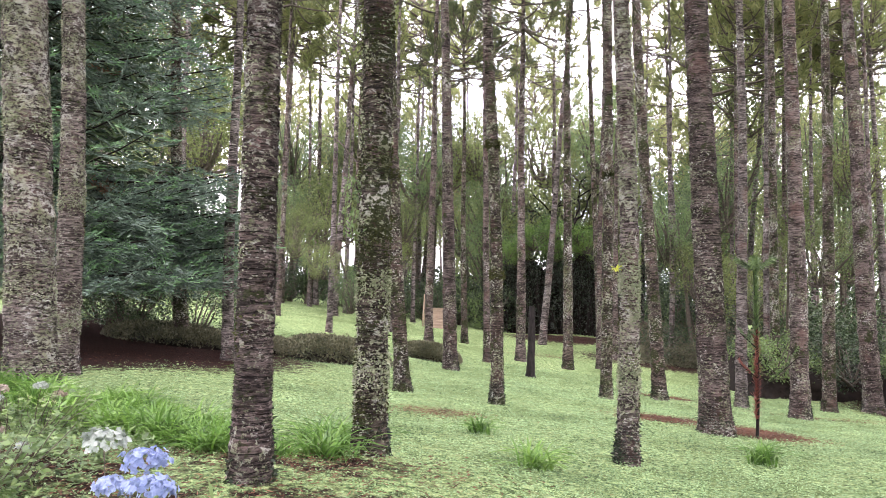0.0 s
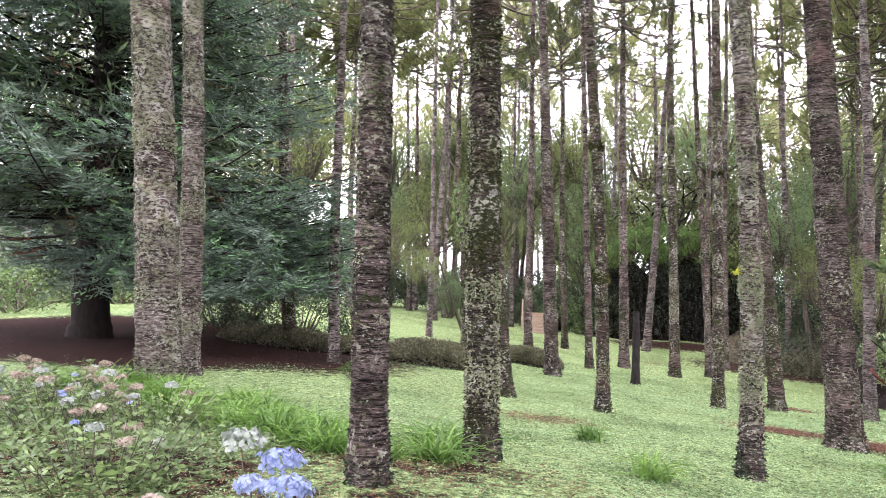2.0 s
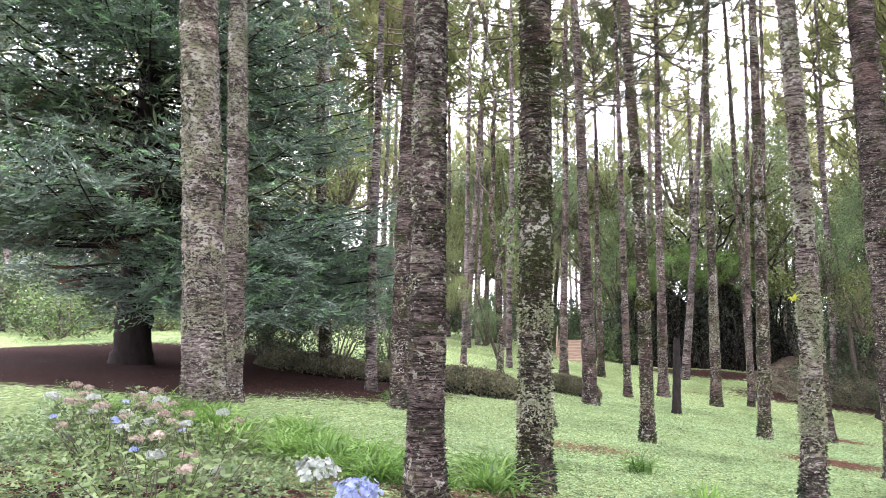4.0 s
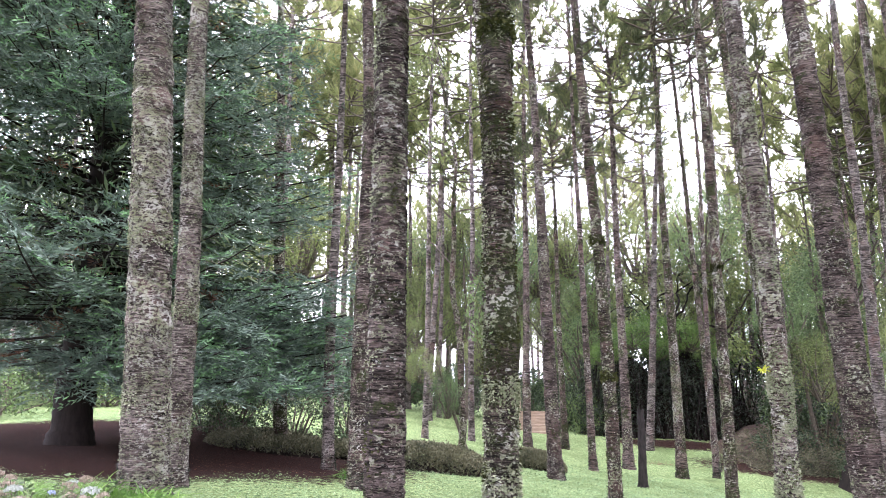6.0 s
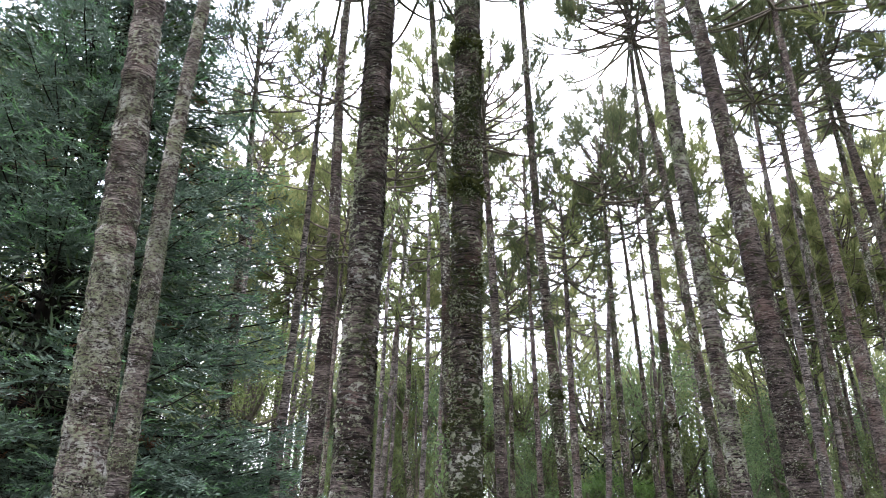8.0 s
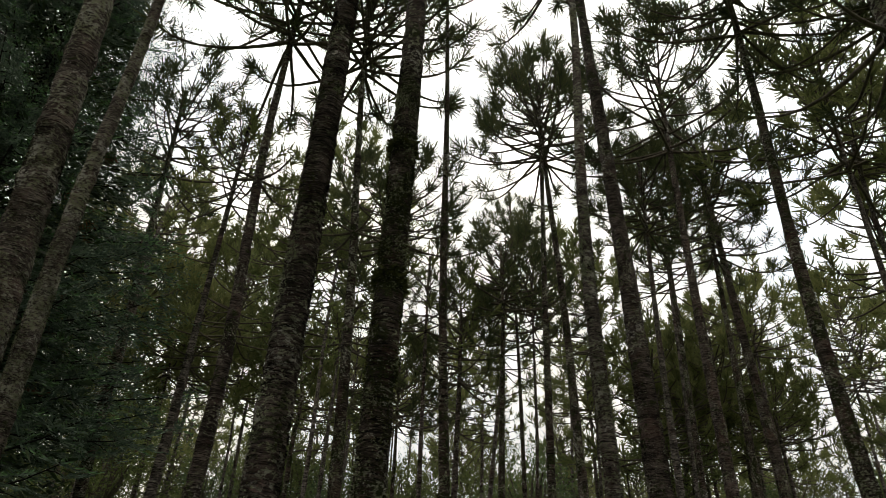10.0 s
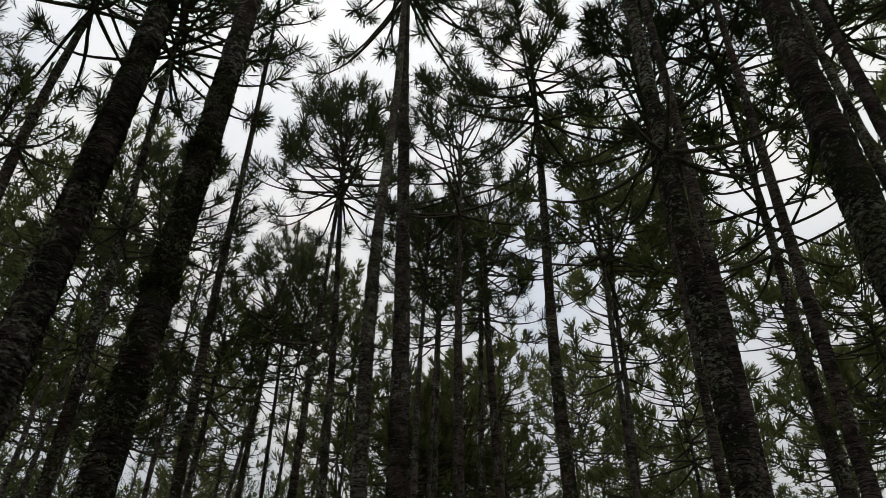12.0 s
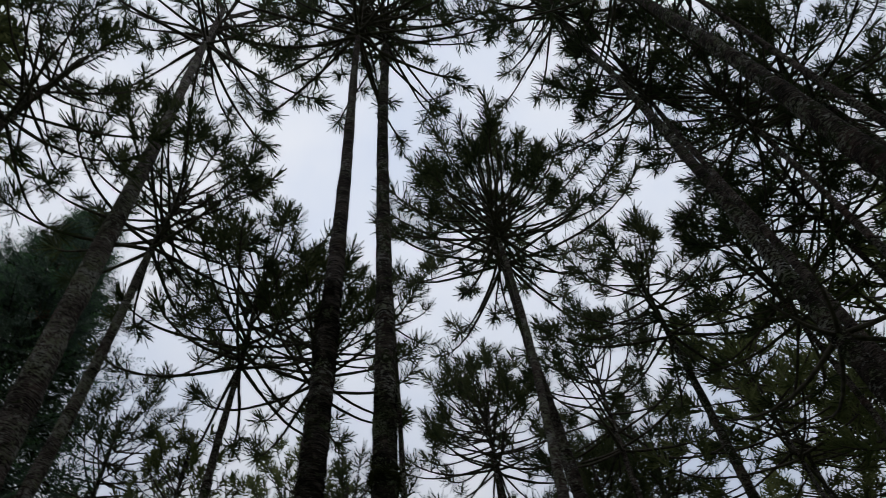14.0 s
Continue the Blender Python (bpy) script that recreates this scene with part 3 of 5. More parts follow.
GREY, RINGED, MOSSY = "tall araucaria pine with grey lichen-crusted bark", "tall araucaria pine with brown ring-flaked bark", "tall araucaria pine with dark mossy bark"
STYLES = {"grey": (BARK_PALE, GREY), "ring": (BARK_RING, RINGED), "moss": (BARK_MOSS, MOSSY), "far": (BARK_FAR, GREY)}


def araucaria(row, style, seed, crown, flakes=0, fine=True, moss=0, dead_at=(), lichen=0, taper=0.36, collars=(), crusts=()):
    x, y, r, lx, ly, whorl, reach = row
    r *= 0.86
    z = level(x, y)
    mat, label = STYLES[style]
    tree = thing("araucaria_tree", x, y, z, label, "tree", "plantation pines")
    height = whorl - z
    full = height + 3.6
    geo, axis, rad = trunk_geo(full, r * 1.06, r * taper, (lx * full / height, ly * full / height), seed, 28 if fine else 16, 0.055 if fine else 0.1, 0.07)
    trunk = part("trunk", geo.mesh("trunk", mat, True), tree)
    if flakes:
        part("flaking_bark", flake_geo(axis, rad, 7.5, flakes, seed + 1, 0.75 + r).mesh("flaking_bark", mat), trunk, kind="stuff")
    if moss:
        part("moss", moss_geo(axis, rad, 0.3, 6.5, moss, seed + 2).mesh("moss", COLLAR), trunk, "dark olive moss on the bark", "stuff")
    if flakes:
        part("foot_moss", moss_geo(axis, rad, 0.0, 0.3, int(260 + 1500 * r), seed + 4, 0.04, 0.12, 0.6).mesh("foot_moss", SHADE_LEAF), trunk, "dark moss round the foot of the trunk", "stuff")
    for zc in collars:
        part("moss_collar", moss_geo(axis, rad, zc - 0.02, zc + 0.02, 420, seed + 5, 0.06, 0.05, 1.6).mesh("moss_collar", COLLAR), trunk, "thick olive cushion of moss round the trunk", "stuff")
    if lichen:
        part("lichen", moss_geo(axis, rad, 0.2, 7.0, lichen, seed + 3, 0.026, 0.06, 0.36).mesh("lichen", LICHEN), trunk, "pale grey-green leafy lichen", "stuff")
    for zc in crusts:
        part("lichen", moss_geo(axis, rad, zc - 0.08, zc + 0.08, 900, seed + 6, 0.034, 0.07, 1.3).mesh("lichen", LICHEN), trunk, "thick pale green crust of leafy lichen", "stuff")
    at = np.array([np.interp(height, axis[:, 2], axis[:, k]) for k in range(3)])
    k = reach / (4.2 if crown is WIDE else 1.9 if crown is THIN else 3.2)
    limbs = part("crown", crown[0], tree)
    limbs.matrix_basis = Matrix.Translation(at) @ pose(0, 0, 0, 0, 0, seed * 47 % 360) @ Matrix.Diagonal((k, k, k, 1))
    part("foliage", crown[1], limbs)
    for dz in dead_at:
        rng = np.random.default_rng(seed + 9)
        dead = Geo()
        for j in range(6):
            a = j * 1.05 + rng.uniform(-0.3, 0.3)
            s = np.linspace(0, 1, 7)
            n = rng.uniform(1.0, 1.9)
            c = np.array([np.interp(dz, axis[:, 2], axis[:, q]) for q in range(3)])
            dead.tube(c + np.stack([np.cos(a) * n * s, np.sin(a) * n * s, n * (-0.35 * s + 0.5 * s**2.5)], 1), np.linspace(0.035, 0.012, 7), 5)
        part("dead_whorl", dead.mesh("dead_whorl", LIMB, True), tree)
    return tree


def build_trees():
    styles = ("grey", "grey", "ring", "moss", "grey", "ring", "moss", "moss", "ring", "moss", "ring")
    flakes = (9000, 6500, 10000, 7000, 5000, 9000, 1400, 1400, 1400, 800, 800)
    moss = (200, 300, 300, 6000, 700, 1200, 900, 600, 200, 400, 200)
    lichen = (6000, 5000, 1500, 5000, 5000, 3000, 1800, 600, 600, 1200, 400)
    for k, row in enumerate(NEAR):
        crown = WIDE if k == 5 else THIN if k == 6 else FULL[k % 3]
        araucaria(row, styles[k], 100 + k, crown, flakes[k], True, moss[k], (11.0,) if k in (7, 8) else (), lichen[k], 0.8 if k == 3 else 0.45 if k == 2 else 0.36, {6: (2.45, 5.0), 9: (6.1,), 7: (4.4,), 3: (4.6, 6.2)}.get(k, ()), {3: (0.75, 1.45), 4: (0.9, 1.9), 1: (0.8, 2.6), 0: (1.2, 3.2)}.get(k, ()))
    for k, row in enumerate(MID):
        araucaria(row, ("ring", "moss", "ring", "moss", "far")[k % 5], 200 + k, FULL[k % 3] if k < 9 else LIGHT[k % 4], 700, False, 150, (), 300)
    for k, row in enumerate(SIDE):
        araucaria(row, ("ring", "moss", "moss", "moss", "ring")[k % 5], 300 + k, FULL[k % 3], 1500 if k in (2, 3) else 300, k in (2, 3), 900 if k in (2, 3) else 150, (7.6,) if k == 2 else ())

    for k, row in enumerate(BACK):
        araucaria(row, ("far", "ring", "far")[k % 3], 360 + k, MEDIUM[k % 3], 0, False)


build_trees()


def far_trees():
    """The rest of the plantation, thinner and farther off, plus unseen light-blocking pines, built on a few shared
    trunks.
    """
    rng = np.random.default_rng(77)
    shared = []
    for k in range(5):
        geo, axis, rad = trunk_geo(21.0, 0.2, 0.07, (rng.normal(0, 0.5), rng.normal(0, 0.5)), 400 + k, 8, 0.45, 0.05)
        shared.append((geo.mesh("trunk", (BARK_FAR, BARK_FAR, BARK_RING)[k % 3], True), axis))
    spots = []

    def fill(n, x0, x1, y0, y1, gap, keep=lambda x, y: True):
        tries = 0
        while n and tries < 4000:
            tries += 1
            x, y = rng.uniform(x0, x1), rng.uniform(y0, y1)
            if keep(x, y) and all((x - a) ** 2 + (y - b) ** 2 > gap * gap for a, b in spots):
                spots.append((x, y))
                n -= 1

    spots += [(row[0], row[1]) for row in NEAR + MID + SIDE + BACK]
    known = len(spots)
    fill(29, -16, 27, 31.5, 45, 2.0, lambda x, y: not (abs(x - 6.5) < 4.5 and 36 < y < 43) and not (abs(x + 0.5) < 1.3))
    near_far = len(spots)
    fill(116, -40, 44, 45, 82, 2.3)
    fill(36, 8, 44, 4, 42, 3.2, lambda x, y: x > 0.66 * y + 1.2 and x * x + y * y > 130)
    fill(16, -42, -17, 22, 60, 3.6)
    fill(16, 12, 32, -14, 5, 3.2)
    fill(14, -30, -9, -10, 7, 3.6)
    # pines added out of view behind the camera to block sky light
    fill(54, -26, 26, -30, -3.5, 2.8)
    del spots[:known]
    for k, (x, y) in enumerate(spots):
        me, axis = shared[k % 5]
        h = rng.uniform(0.5, 1.15) if y > 45 else rng.uniform(0.72, 1.1)
        tree = thing("araucaria_tree", x, y, level(x, y) - 0.1, "slender araucaria pine with a high tufted crown", "tree", "far plantation pines", rng.uniform(0, 360))
        trunk = part("trunk", me, tree)
        trunk.scale = (rng.uniform(0.7, 1.15),) * 2 + (h,)
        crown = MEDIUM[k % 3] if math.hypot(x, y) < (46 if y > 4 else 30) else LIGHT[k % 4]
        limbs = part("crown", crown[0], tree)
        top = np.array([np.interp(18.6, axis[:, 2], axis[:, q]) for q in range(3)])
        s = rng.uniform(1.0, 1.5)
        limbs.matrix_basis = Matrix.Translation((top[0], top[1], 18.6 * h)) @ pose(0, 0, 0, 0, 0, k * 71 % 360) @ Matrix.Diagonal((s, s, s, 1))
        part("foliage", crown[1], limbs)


far_trees()


# ---- the big dark conifer ----
def conifer():
    """A broad old conifer: boughs in layers that droop and turn up, set with flat fans of needle sprays."""
    rng = np.random.default_rng(5)
    x, y = -11.4, 16.2
    tree = thing("conifer_tree", x, y, level(x, y), "big dark conifer with drooping blue-green sprays over bare soil", "tree")
    geo, axis, rad = trunk_geo(27.0, 0.46, 0.05, (0.3, 0.2), 55, 18, 0.12, 0.07)
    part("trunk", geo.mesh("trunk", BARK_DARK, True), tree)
    limbs = Geo()
    base, head, size, inner = [], [], [], []
    for k in range(600):
        z = 2.2 + 24.5 * rng.uniform(0, 1) ** 1.15
        az = k * 2.39996 + rng.uniform(-0.5, 0.5)
        length = (6.5 * (1 - (z / 27.3) ** 1.35) + 0.4) * rng.uniform(0.62, 1.08)
        droop = rng.uniform(0.16, 0.40) * (1 - z / 40)
        if k >= 500:
            # the low boughs that sweep to the ground on the lawn side
            az, z, length, droop = rng.uniform(-0.75, 1.2), rng.uniform(1.7, 3.4), rng.uniform(4.2, 6.8), rng.uniform(0.26, 0.44)
        elif math.cos(az + 1.6) > -0.05:
            z = max(z, 2.7 + length * max(0.0, droop - 0.18) + rng.uniform(0, 0.5))
        s = np.linspace(0, 1, 8)
        rise = length * (0.12 * s - droop * s**1.4 + 0.20 * s**3)
        line = np.stack([np.cos(az) * length * s, np.sin(az) * length * s, z + rise], 1)
        limbs.tube(line, np.linspace(0.05, 0.012, 8) * (1 - 0.4 * z / 27), 4)
        n = int(4 + 1.85 * length)
        q = 0.26 + 0.74 * (np.arange(n) + rng.uniform(0, 1, n)) / n
        q[-1] = 0.97
        on = np.stack([np.interp(q, s, line[:, c]) for c in range(3)], 1)
        sgn = np.where(np.arange(n) % 2, 1.0, -1.0)
        reach = sgn * rng.uniform(0.1, 0.26, n) * length * (1.12 - q)
        turn = az + np.arctan2(reach, 0.5) * 0.9 + rng.normal(0, 0.2, n)
        end = on + np.stack([np.cos(az) * 0.4 * abs(reach) - np.sin(az) * reach, np.sin(az) * 0.4 * abs(reach) + np.cos(az) * reach, -0.14 * abs(reach)], 1)
        for a, b in zip(on, end):
            limbs.tube(np.array([a, (a + b) / 2 + [0, 0, 0.03], b]), np.array([0.014, 0.010, 0.007]), 3)
        base.append(end)
        head.append(np.stack([np.cos(turn), np.sin(turn), rng.uniform(-0.45, 0.28, n)], 1))
        size.append(rng.uniform(0.48, 0.88, n) * (0.8 + 0.05 * length))
        inner.append(1 - q)
    base, head, size, inner = np.concatenate(base), unit(np.concatenate(head)), np.concatenate(size), np.concatenate(inner)
    m = len(base)
    flat = unit(np.cross(head, [[0, 0, 1.0]]) + rng.normal(0, 0.4, (m, 3)))
    up = np.cross(flat, head)
    kind = np.where(rng.uniform(0, 1, m) < 0.06 * (inner > 0.45), 2, np.where(rng.uniform(0, 1, m) < 0.42 * (inner < 0.5), 1, 0))
    sprays = [Geo(), Geo(), Geo()]
    for j in range(6):
        phi = np.radians(-70 + 28 * j + rng.normal(0, 8, m))[:, None]
        way = head * np.cos(phi) + flat * np.sin(phi)
        long = (size * (0.5 + 0.5 * np.cos(phi[:, 0])) * rng.uniform(0.8, 1.15, m))[:, None]
        for st in range(7):
            u = (st + 0.5) / 7
            spot = base + way * long * u + up * long * (0.22 * u * u - 0.06 * u) + [[0, 0, -0.12]] * long * u
            for sgn in (1, -1):
                out = np.cross(up, way) * sgn
                along = unit(way * 0.8 + out * 0.85 + up * 0.22 + rng.normal(0, 0.16, (m, 3))) * ((0.19 - 0.07 * u) * (0.5 + 0.75 * long))
                wide = unit(np.cross(along, up) + rng.normal(0, 0.25, (m, 3))) * 0.0185
                for t in range(3):
                    pick = (kind == t) if t != 1 else (kind == 1) & (st >= 4)
                    if t == 0:
                        pick = pick | ((kind == 1) & (st < 4))
                    if pick.any():
                        sprays[t].leaves(spot[pick], along[pick], wide[pick], 0.55)
    # dense inner sprays; their darker leaf tone stands for shade in the crown
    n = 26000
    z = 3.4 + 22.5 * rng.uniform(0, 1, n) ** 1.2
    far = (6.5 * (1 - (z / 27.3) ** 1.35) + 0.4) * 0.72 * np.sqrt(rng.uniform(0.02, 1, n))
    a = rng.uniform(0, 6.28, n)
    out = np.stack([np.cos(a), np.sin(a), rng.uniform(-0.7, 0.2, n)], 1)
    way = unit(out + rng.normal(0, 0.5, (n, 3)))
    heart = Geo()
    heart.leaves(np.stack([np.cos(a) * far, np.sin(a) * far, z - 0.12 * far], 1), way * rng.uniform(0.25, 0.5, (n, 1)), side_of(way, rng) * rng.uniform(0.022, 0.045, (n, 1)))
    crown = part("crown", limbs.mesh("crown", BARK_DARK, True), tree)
    part("inner_foliage", heart.mesh("inner_foliage", BROAD), crown, "dense inner sprays, toned dark to stand for shade inside the crown")
    part("foliage", sprays[0].mesh("foliage", CONIFER), crown)
    part("young_growth", sprays[1].mesh("young_growth", CONIFER_TIP), crown, "brighter green young tips of the sprays")
    part("withered_foliage", sprays[2].mesh("withered_foliage", DEAD), crown, "withered rust-brown inner sprays")


conifer()


# ---- understory ----
def cloud_geo(rng, radii, clumps, per, leaf, hollow=0.45):
    """Leaves in clumps through an uneven ellipsoid."""
    d = unit(rng.normal(size=(clumps, 3)))
    c = d * (rng.uniform(hollow, 1.0, (clumps, 1))) * radii
    size = rng.uniform(0.16, 0.34, clumps) * np.mean(radii)
    pick = np.repeat(np.arange(clumps), per)
    off = rng.normal(size=(clumps * per, 3)) * 0.5
    base = c[pick] + off * size[pick][:, None]
    way = unit(off * 0.7 + rng.normal(size=off.shape) * 0.7 + [[0, 0, -0.15]])
    geo = Geo()
    geo.leaves(base, way * leaf * rng.uniform(0.6, 1.3, (len(base), 1)), side_of(way, rng) * leaf * 0.27)
    return geo, c


def shrub_meshes(seed, radii, clumps, per, leaf, mat):
    rng = np.random.default_rng(seed)
    green, hearts = cloud_geo(rng, np.array(radii), clumps, per, leaf)
    stems = Geo()
    for h in hearts[:: max(1, clumps // 14)]:
        s = np.linspace(0, 1, 6)[:, None]
        foot = np.array([rng.normal(0, 0.12), rng.normal(0, 0.12), -radii[2]])
        mid = (foot + h) / 2 + rng.normal(0, 0.12, 3) * radii
        stems.tube((1 - s) ** 2 * foot + 2 * s * (1 - s) * mid + s * s * h, np.linspace(0.035, 0.012, 6) * radii[2], 5)
    return stems.mesh("branchwork", LIMB, True), green.mesh("foliage", mat)


SHRUBS = [shrub_meshes(31, (1.7, 1.7, 1.5), 46, 60, 0.13, BROAD), shrub_meshes(32, (1.5, 1.5, 2.0), 44, 70, 0.14, BROAD), shrub_meshes(33, (1.8, 1.8, 1.2), 44, 70, 0.12, LIGHT_LEAF), shrub_meshes(34, (1.7, 1.7, 1.5), 46, 60, 0.13, FRESH), shrub_meshes(39, (1.7, 1.7, 1.2), 60, 60, 0.11, COVER)]
VINE_HEAP = shrub_meshes(35, (1.8, 1.8, 1.2), 34, 170, 0.10, VINE)
CANOPY = [shrub_meshes(36, (2.6, 2.6, 2.4), 52, 130, 0.13, OLIVE), shrub_meshes(37, (2.4, 2.4, 3.0), 52, 130, 0.125, FRESH), shrub_meshes(38, (2.8, 2.8, 2.2), 52, 130, 0.13, OLIVE)]


def shrub(x, y, k, s, label, low=0.0, tall=1.0):
    stems, leaves = SHRUBS[k]
    rz = (1.5, 2.0, 1.2, 1.5, 1.2)[k]
    ob = thing("shrub", x, y, level(x, y) + (rz * tall - 0.12) * s - low, label, "shrub", "understory shrubs", (x * 37 + y * 91) % 360)
    ob.scale = (s, s, s * tall)
    part("branchwork", stems, ob)
    part("foliage", leaves, ob)


def understory_tree(x, y, k, h, s, label):
    z = level(x, y)
    rng = np.random.default_rng(int(abs(x * 13 + y * 7)) + k)
    ob = thing("broadleaf_tree", x, y, z, label, "tree", "understory trees", rng.uniform(0, 360))
    geo, axis, rad = trunk_geo(h, 0.09 * s + 0.03, 0.04, (rng.normal(0, 0.5), rng.normal(0, 0.5)), 500 + k, 8, 0.3, 0.06)
    trunk = part("trunk", geo.mesh("trunk", LIMB, True), ob)
    for j in range(2):
        stems, leaves = CANOPY[(k + j) % 3]
        c = part("crown", stems, ob)
        c.matrix_basis = pose(axis[-1, 0] + rng.normal(0, 0.9) * s, axis[-1, 1] + rng.normal(0, 0.9) * s, h * (0.66 + 0.3 * j), 0, 0, rng.uniform(0, 360)) @ Matrix.Diagonal((0.62 * s,) * 3 + (1,))
        part("foliage", leaves, c)


def understory():
    rng = np.random.default_rng(91)
    # the dense bank behind the lawn, and the thicket that closes its far side
    for x, y, k, s, tall in ((3.0, 40.5, 0, 1.1, 1.0), (6.5, 44.0, 1, 1.6, 1.3), (9.0, 44.5, 0, 1.8, 1.3), (12.3, 37.5, 1, 1.2, 1.0), (13.5, 36.5, 0, 1.5, 1.0), (16.0, 33.0, 1, 1.3, 1.0),
                             (17.0, 29.5, 0, 1.3, 0.9), (18.5, 26.5, 1, 1.2, 0.9), (20.0, 23.5, 0, 1.4, 0.9), (21.0, 20.0, 1, 1.3, 0.9), (22.0, 16.0, 0, 1.3, 0.9), (3.2, 41.5, 2, 1.2, 1.0)):
        shrub(x, y, k, s, "dense dark green shrub at the edge of the lawn", 0.1, tall)
    for x, y, s, h in ((3.6, 40.2, 0.75, 4.5), (5.2, 40.0, 0.95, 5.6), (6.6, 40.4, 0.8, 4.9), (8.4, 40.2, 1.05, 5.7), (7.0, 41.6, 1.3, 6.0), (9.9, 40.0, 0.8, 4.6), (4.6, 41.8, 0.9, 5.0)):
        stems, leaves = VINE_HEAP
        ob = thing("vine_canopy", x, y, level(x, y) + h, "sheet of bright green vine draped over dark shrubs", "vine", "vine canopy", x * 50)
        ob.scale = (s, s, s * 0.7)
        part("branchwork", stems, ob)
        part("foliage", leaves, ob)
    for n in range(9):
        shrub(-15 + 2.0 * n, 47 + 1.5 * math.sin(n * 2.1), n % 2, 1.1, "dense dark green shrub far behind the lawn", 0.1, 0.9)
    for n in range(46):
        a = rng.uniform(-1.0, 0.75)
        d = rng.uniform(44, 72)
        shrub(d * np.sin(a), d * np.cos(a), int(rng.integers(2, 4)), rng.uniform(0.7, 1.5), "leafy green shrub under the pines", 0.1, rng.uniform(0.8, 1.2))
    for n in range(44):
        a = -1.05 + 2.15 * n / 43
        shrub(84 * np.sin(a), 84 * np.cos(a), 2 + n % 2, 2.6, "leafy green shrub under the pines", 0.2, 0.8)
    for n in range(10):
        a = 0.5 + 0.045 * n
        shrub((36 + 7 * (n % 3)) * np.sin(a), (36 + 7 * (n % 3)) * np.cos(a), n % 3, 1.7, "leafy green shrub under the pines", 0.2, 0.8)
    for n in range(50):
        a = rng.uniform(-0.85, 0.95)
        d = rng.uniform(40, 80)
        understory_tree(d * np.sin(a), d * np.cos(a), n % 3, rng.uniform(6, 17), rng.uniform(1.3, 2.2), "broadleaf understory tree with airy green foliage")
    for n in range(30):
        a = -0.85 + 1.8 * n / 29 + rng.normal(0, 0.02)
        d = rng.uniform(82, 100)
        understory_tree(d * np.sin(a), d * np.cos(a), n % 3, rng.uniform(10, 17), rng.uniform(2.6, 3.4), "broadleaf tree in the distant edge of the wood")
    for x, y, h, s in ((14.5, 29.0, 6.0, 1.1), (18.0, 24.0, 6.5, 1.2), (20.5, 19.0, 6.0, 1.1), (12.0, 33.0, 7.0, 1.1), (-4.0, 37.0, 5.5, 0.9), (-9.0, 36.0, 6.0, 1.0), (-2.6, 25.0, 3.2, 0.5), (4.5, 47.0, 13.0, 1.9), (8.0, 48.0, 13.0, 2.0), (13.0, 46.0, 12.0, 1.9), (0.5, 50.0, 11.0, 1.7), (-4.5, 48.0, 12.0, 1.7), (-9.0, 46.0, 10.0, 1.6)):
        understory_tree(x, y, int(x) % 3, h, s, "broadleaf understory tree with airy green foliage")


understory()


def earth_bank(name, x0, x1, y, height, seed, label, mat=SHADE_EARTH, depth=1.3, ends=1.2):
    """A steep rough face; in its near-black colour it stands in for deep shade."""
    rng = np.random.default_rng(seed)
    xs, hs = np.linspace(x0, x1, 60), np.linspace(0, 1, 16)
    gx, gh = np.meshgrid(xs, hs)
    edge = np.sin(np.clip(np.minimum(gx - x0, x1 - gx) / ends, 0.02, 1) * 1.571) * (0.86 + 0.14 * np.sin(gx * 1.7 + seed))
    wave = sum(np.sin(gx * rng.uniform(1, 6) + gh * rng.uniform(1, 9) + rng.uniform(0, 6)) for _ in range(7)) * 0.09
    gy = y + depth * gh**1.5 + wave + 0.06 * rng.normal(size=gx.shape)
    gz = ground(gx, gy) - 0.15 + gh * height * edge + 0.12 * np.sin(gx * 2.3) * gh
    top = np.stack([gx[-1:], gy[-1:] + 3.0, gz[-1:] - 0.2], -1)
    geo = Geo()
    geo.grid(np.concatenate([np.stack([gx, gy, gz], -1), top]), closed=False)
    tagged(new(name, geo.mesh(name, mat, True)), label, "earth bank", kind="structure")


for sx, sy, sk, ss in ((-20.0, 24.0, 2, 1.2), (-22.5, 26.0, 0, 1.4), (-24.0, 29.0, 1, 1.5), (-19.0, 29.5, 2, 1.3), (-26.5, 26.0, 0, 1.6), (-21.5, 31.0, 1, 1.6), (-28.0, 31.0, 2, 1.7), (-17.0, 32.0, 0, 1.5), (-25.0, 34.0, 1, 1.8), (-30.0, 36.0, 0, 2.0), (-19.5, 36.0, 1, 1.8), (-14.5, 35.0, 2, 1.4), (-29.0, 22.0, 1, 1.7)):
    shrub(sx, sy, sk, ss, "leafy green shrub beyond the conifer", 0.15, 0.9)


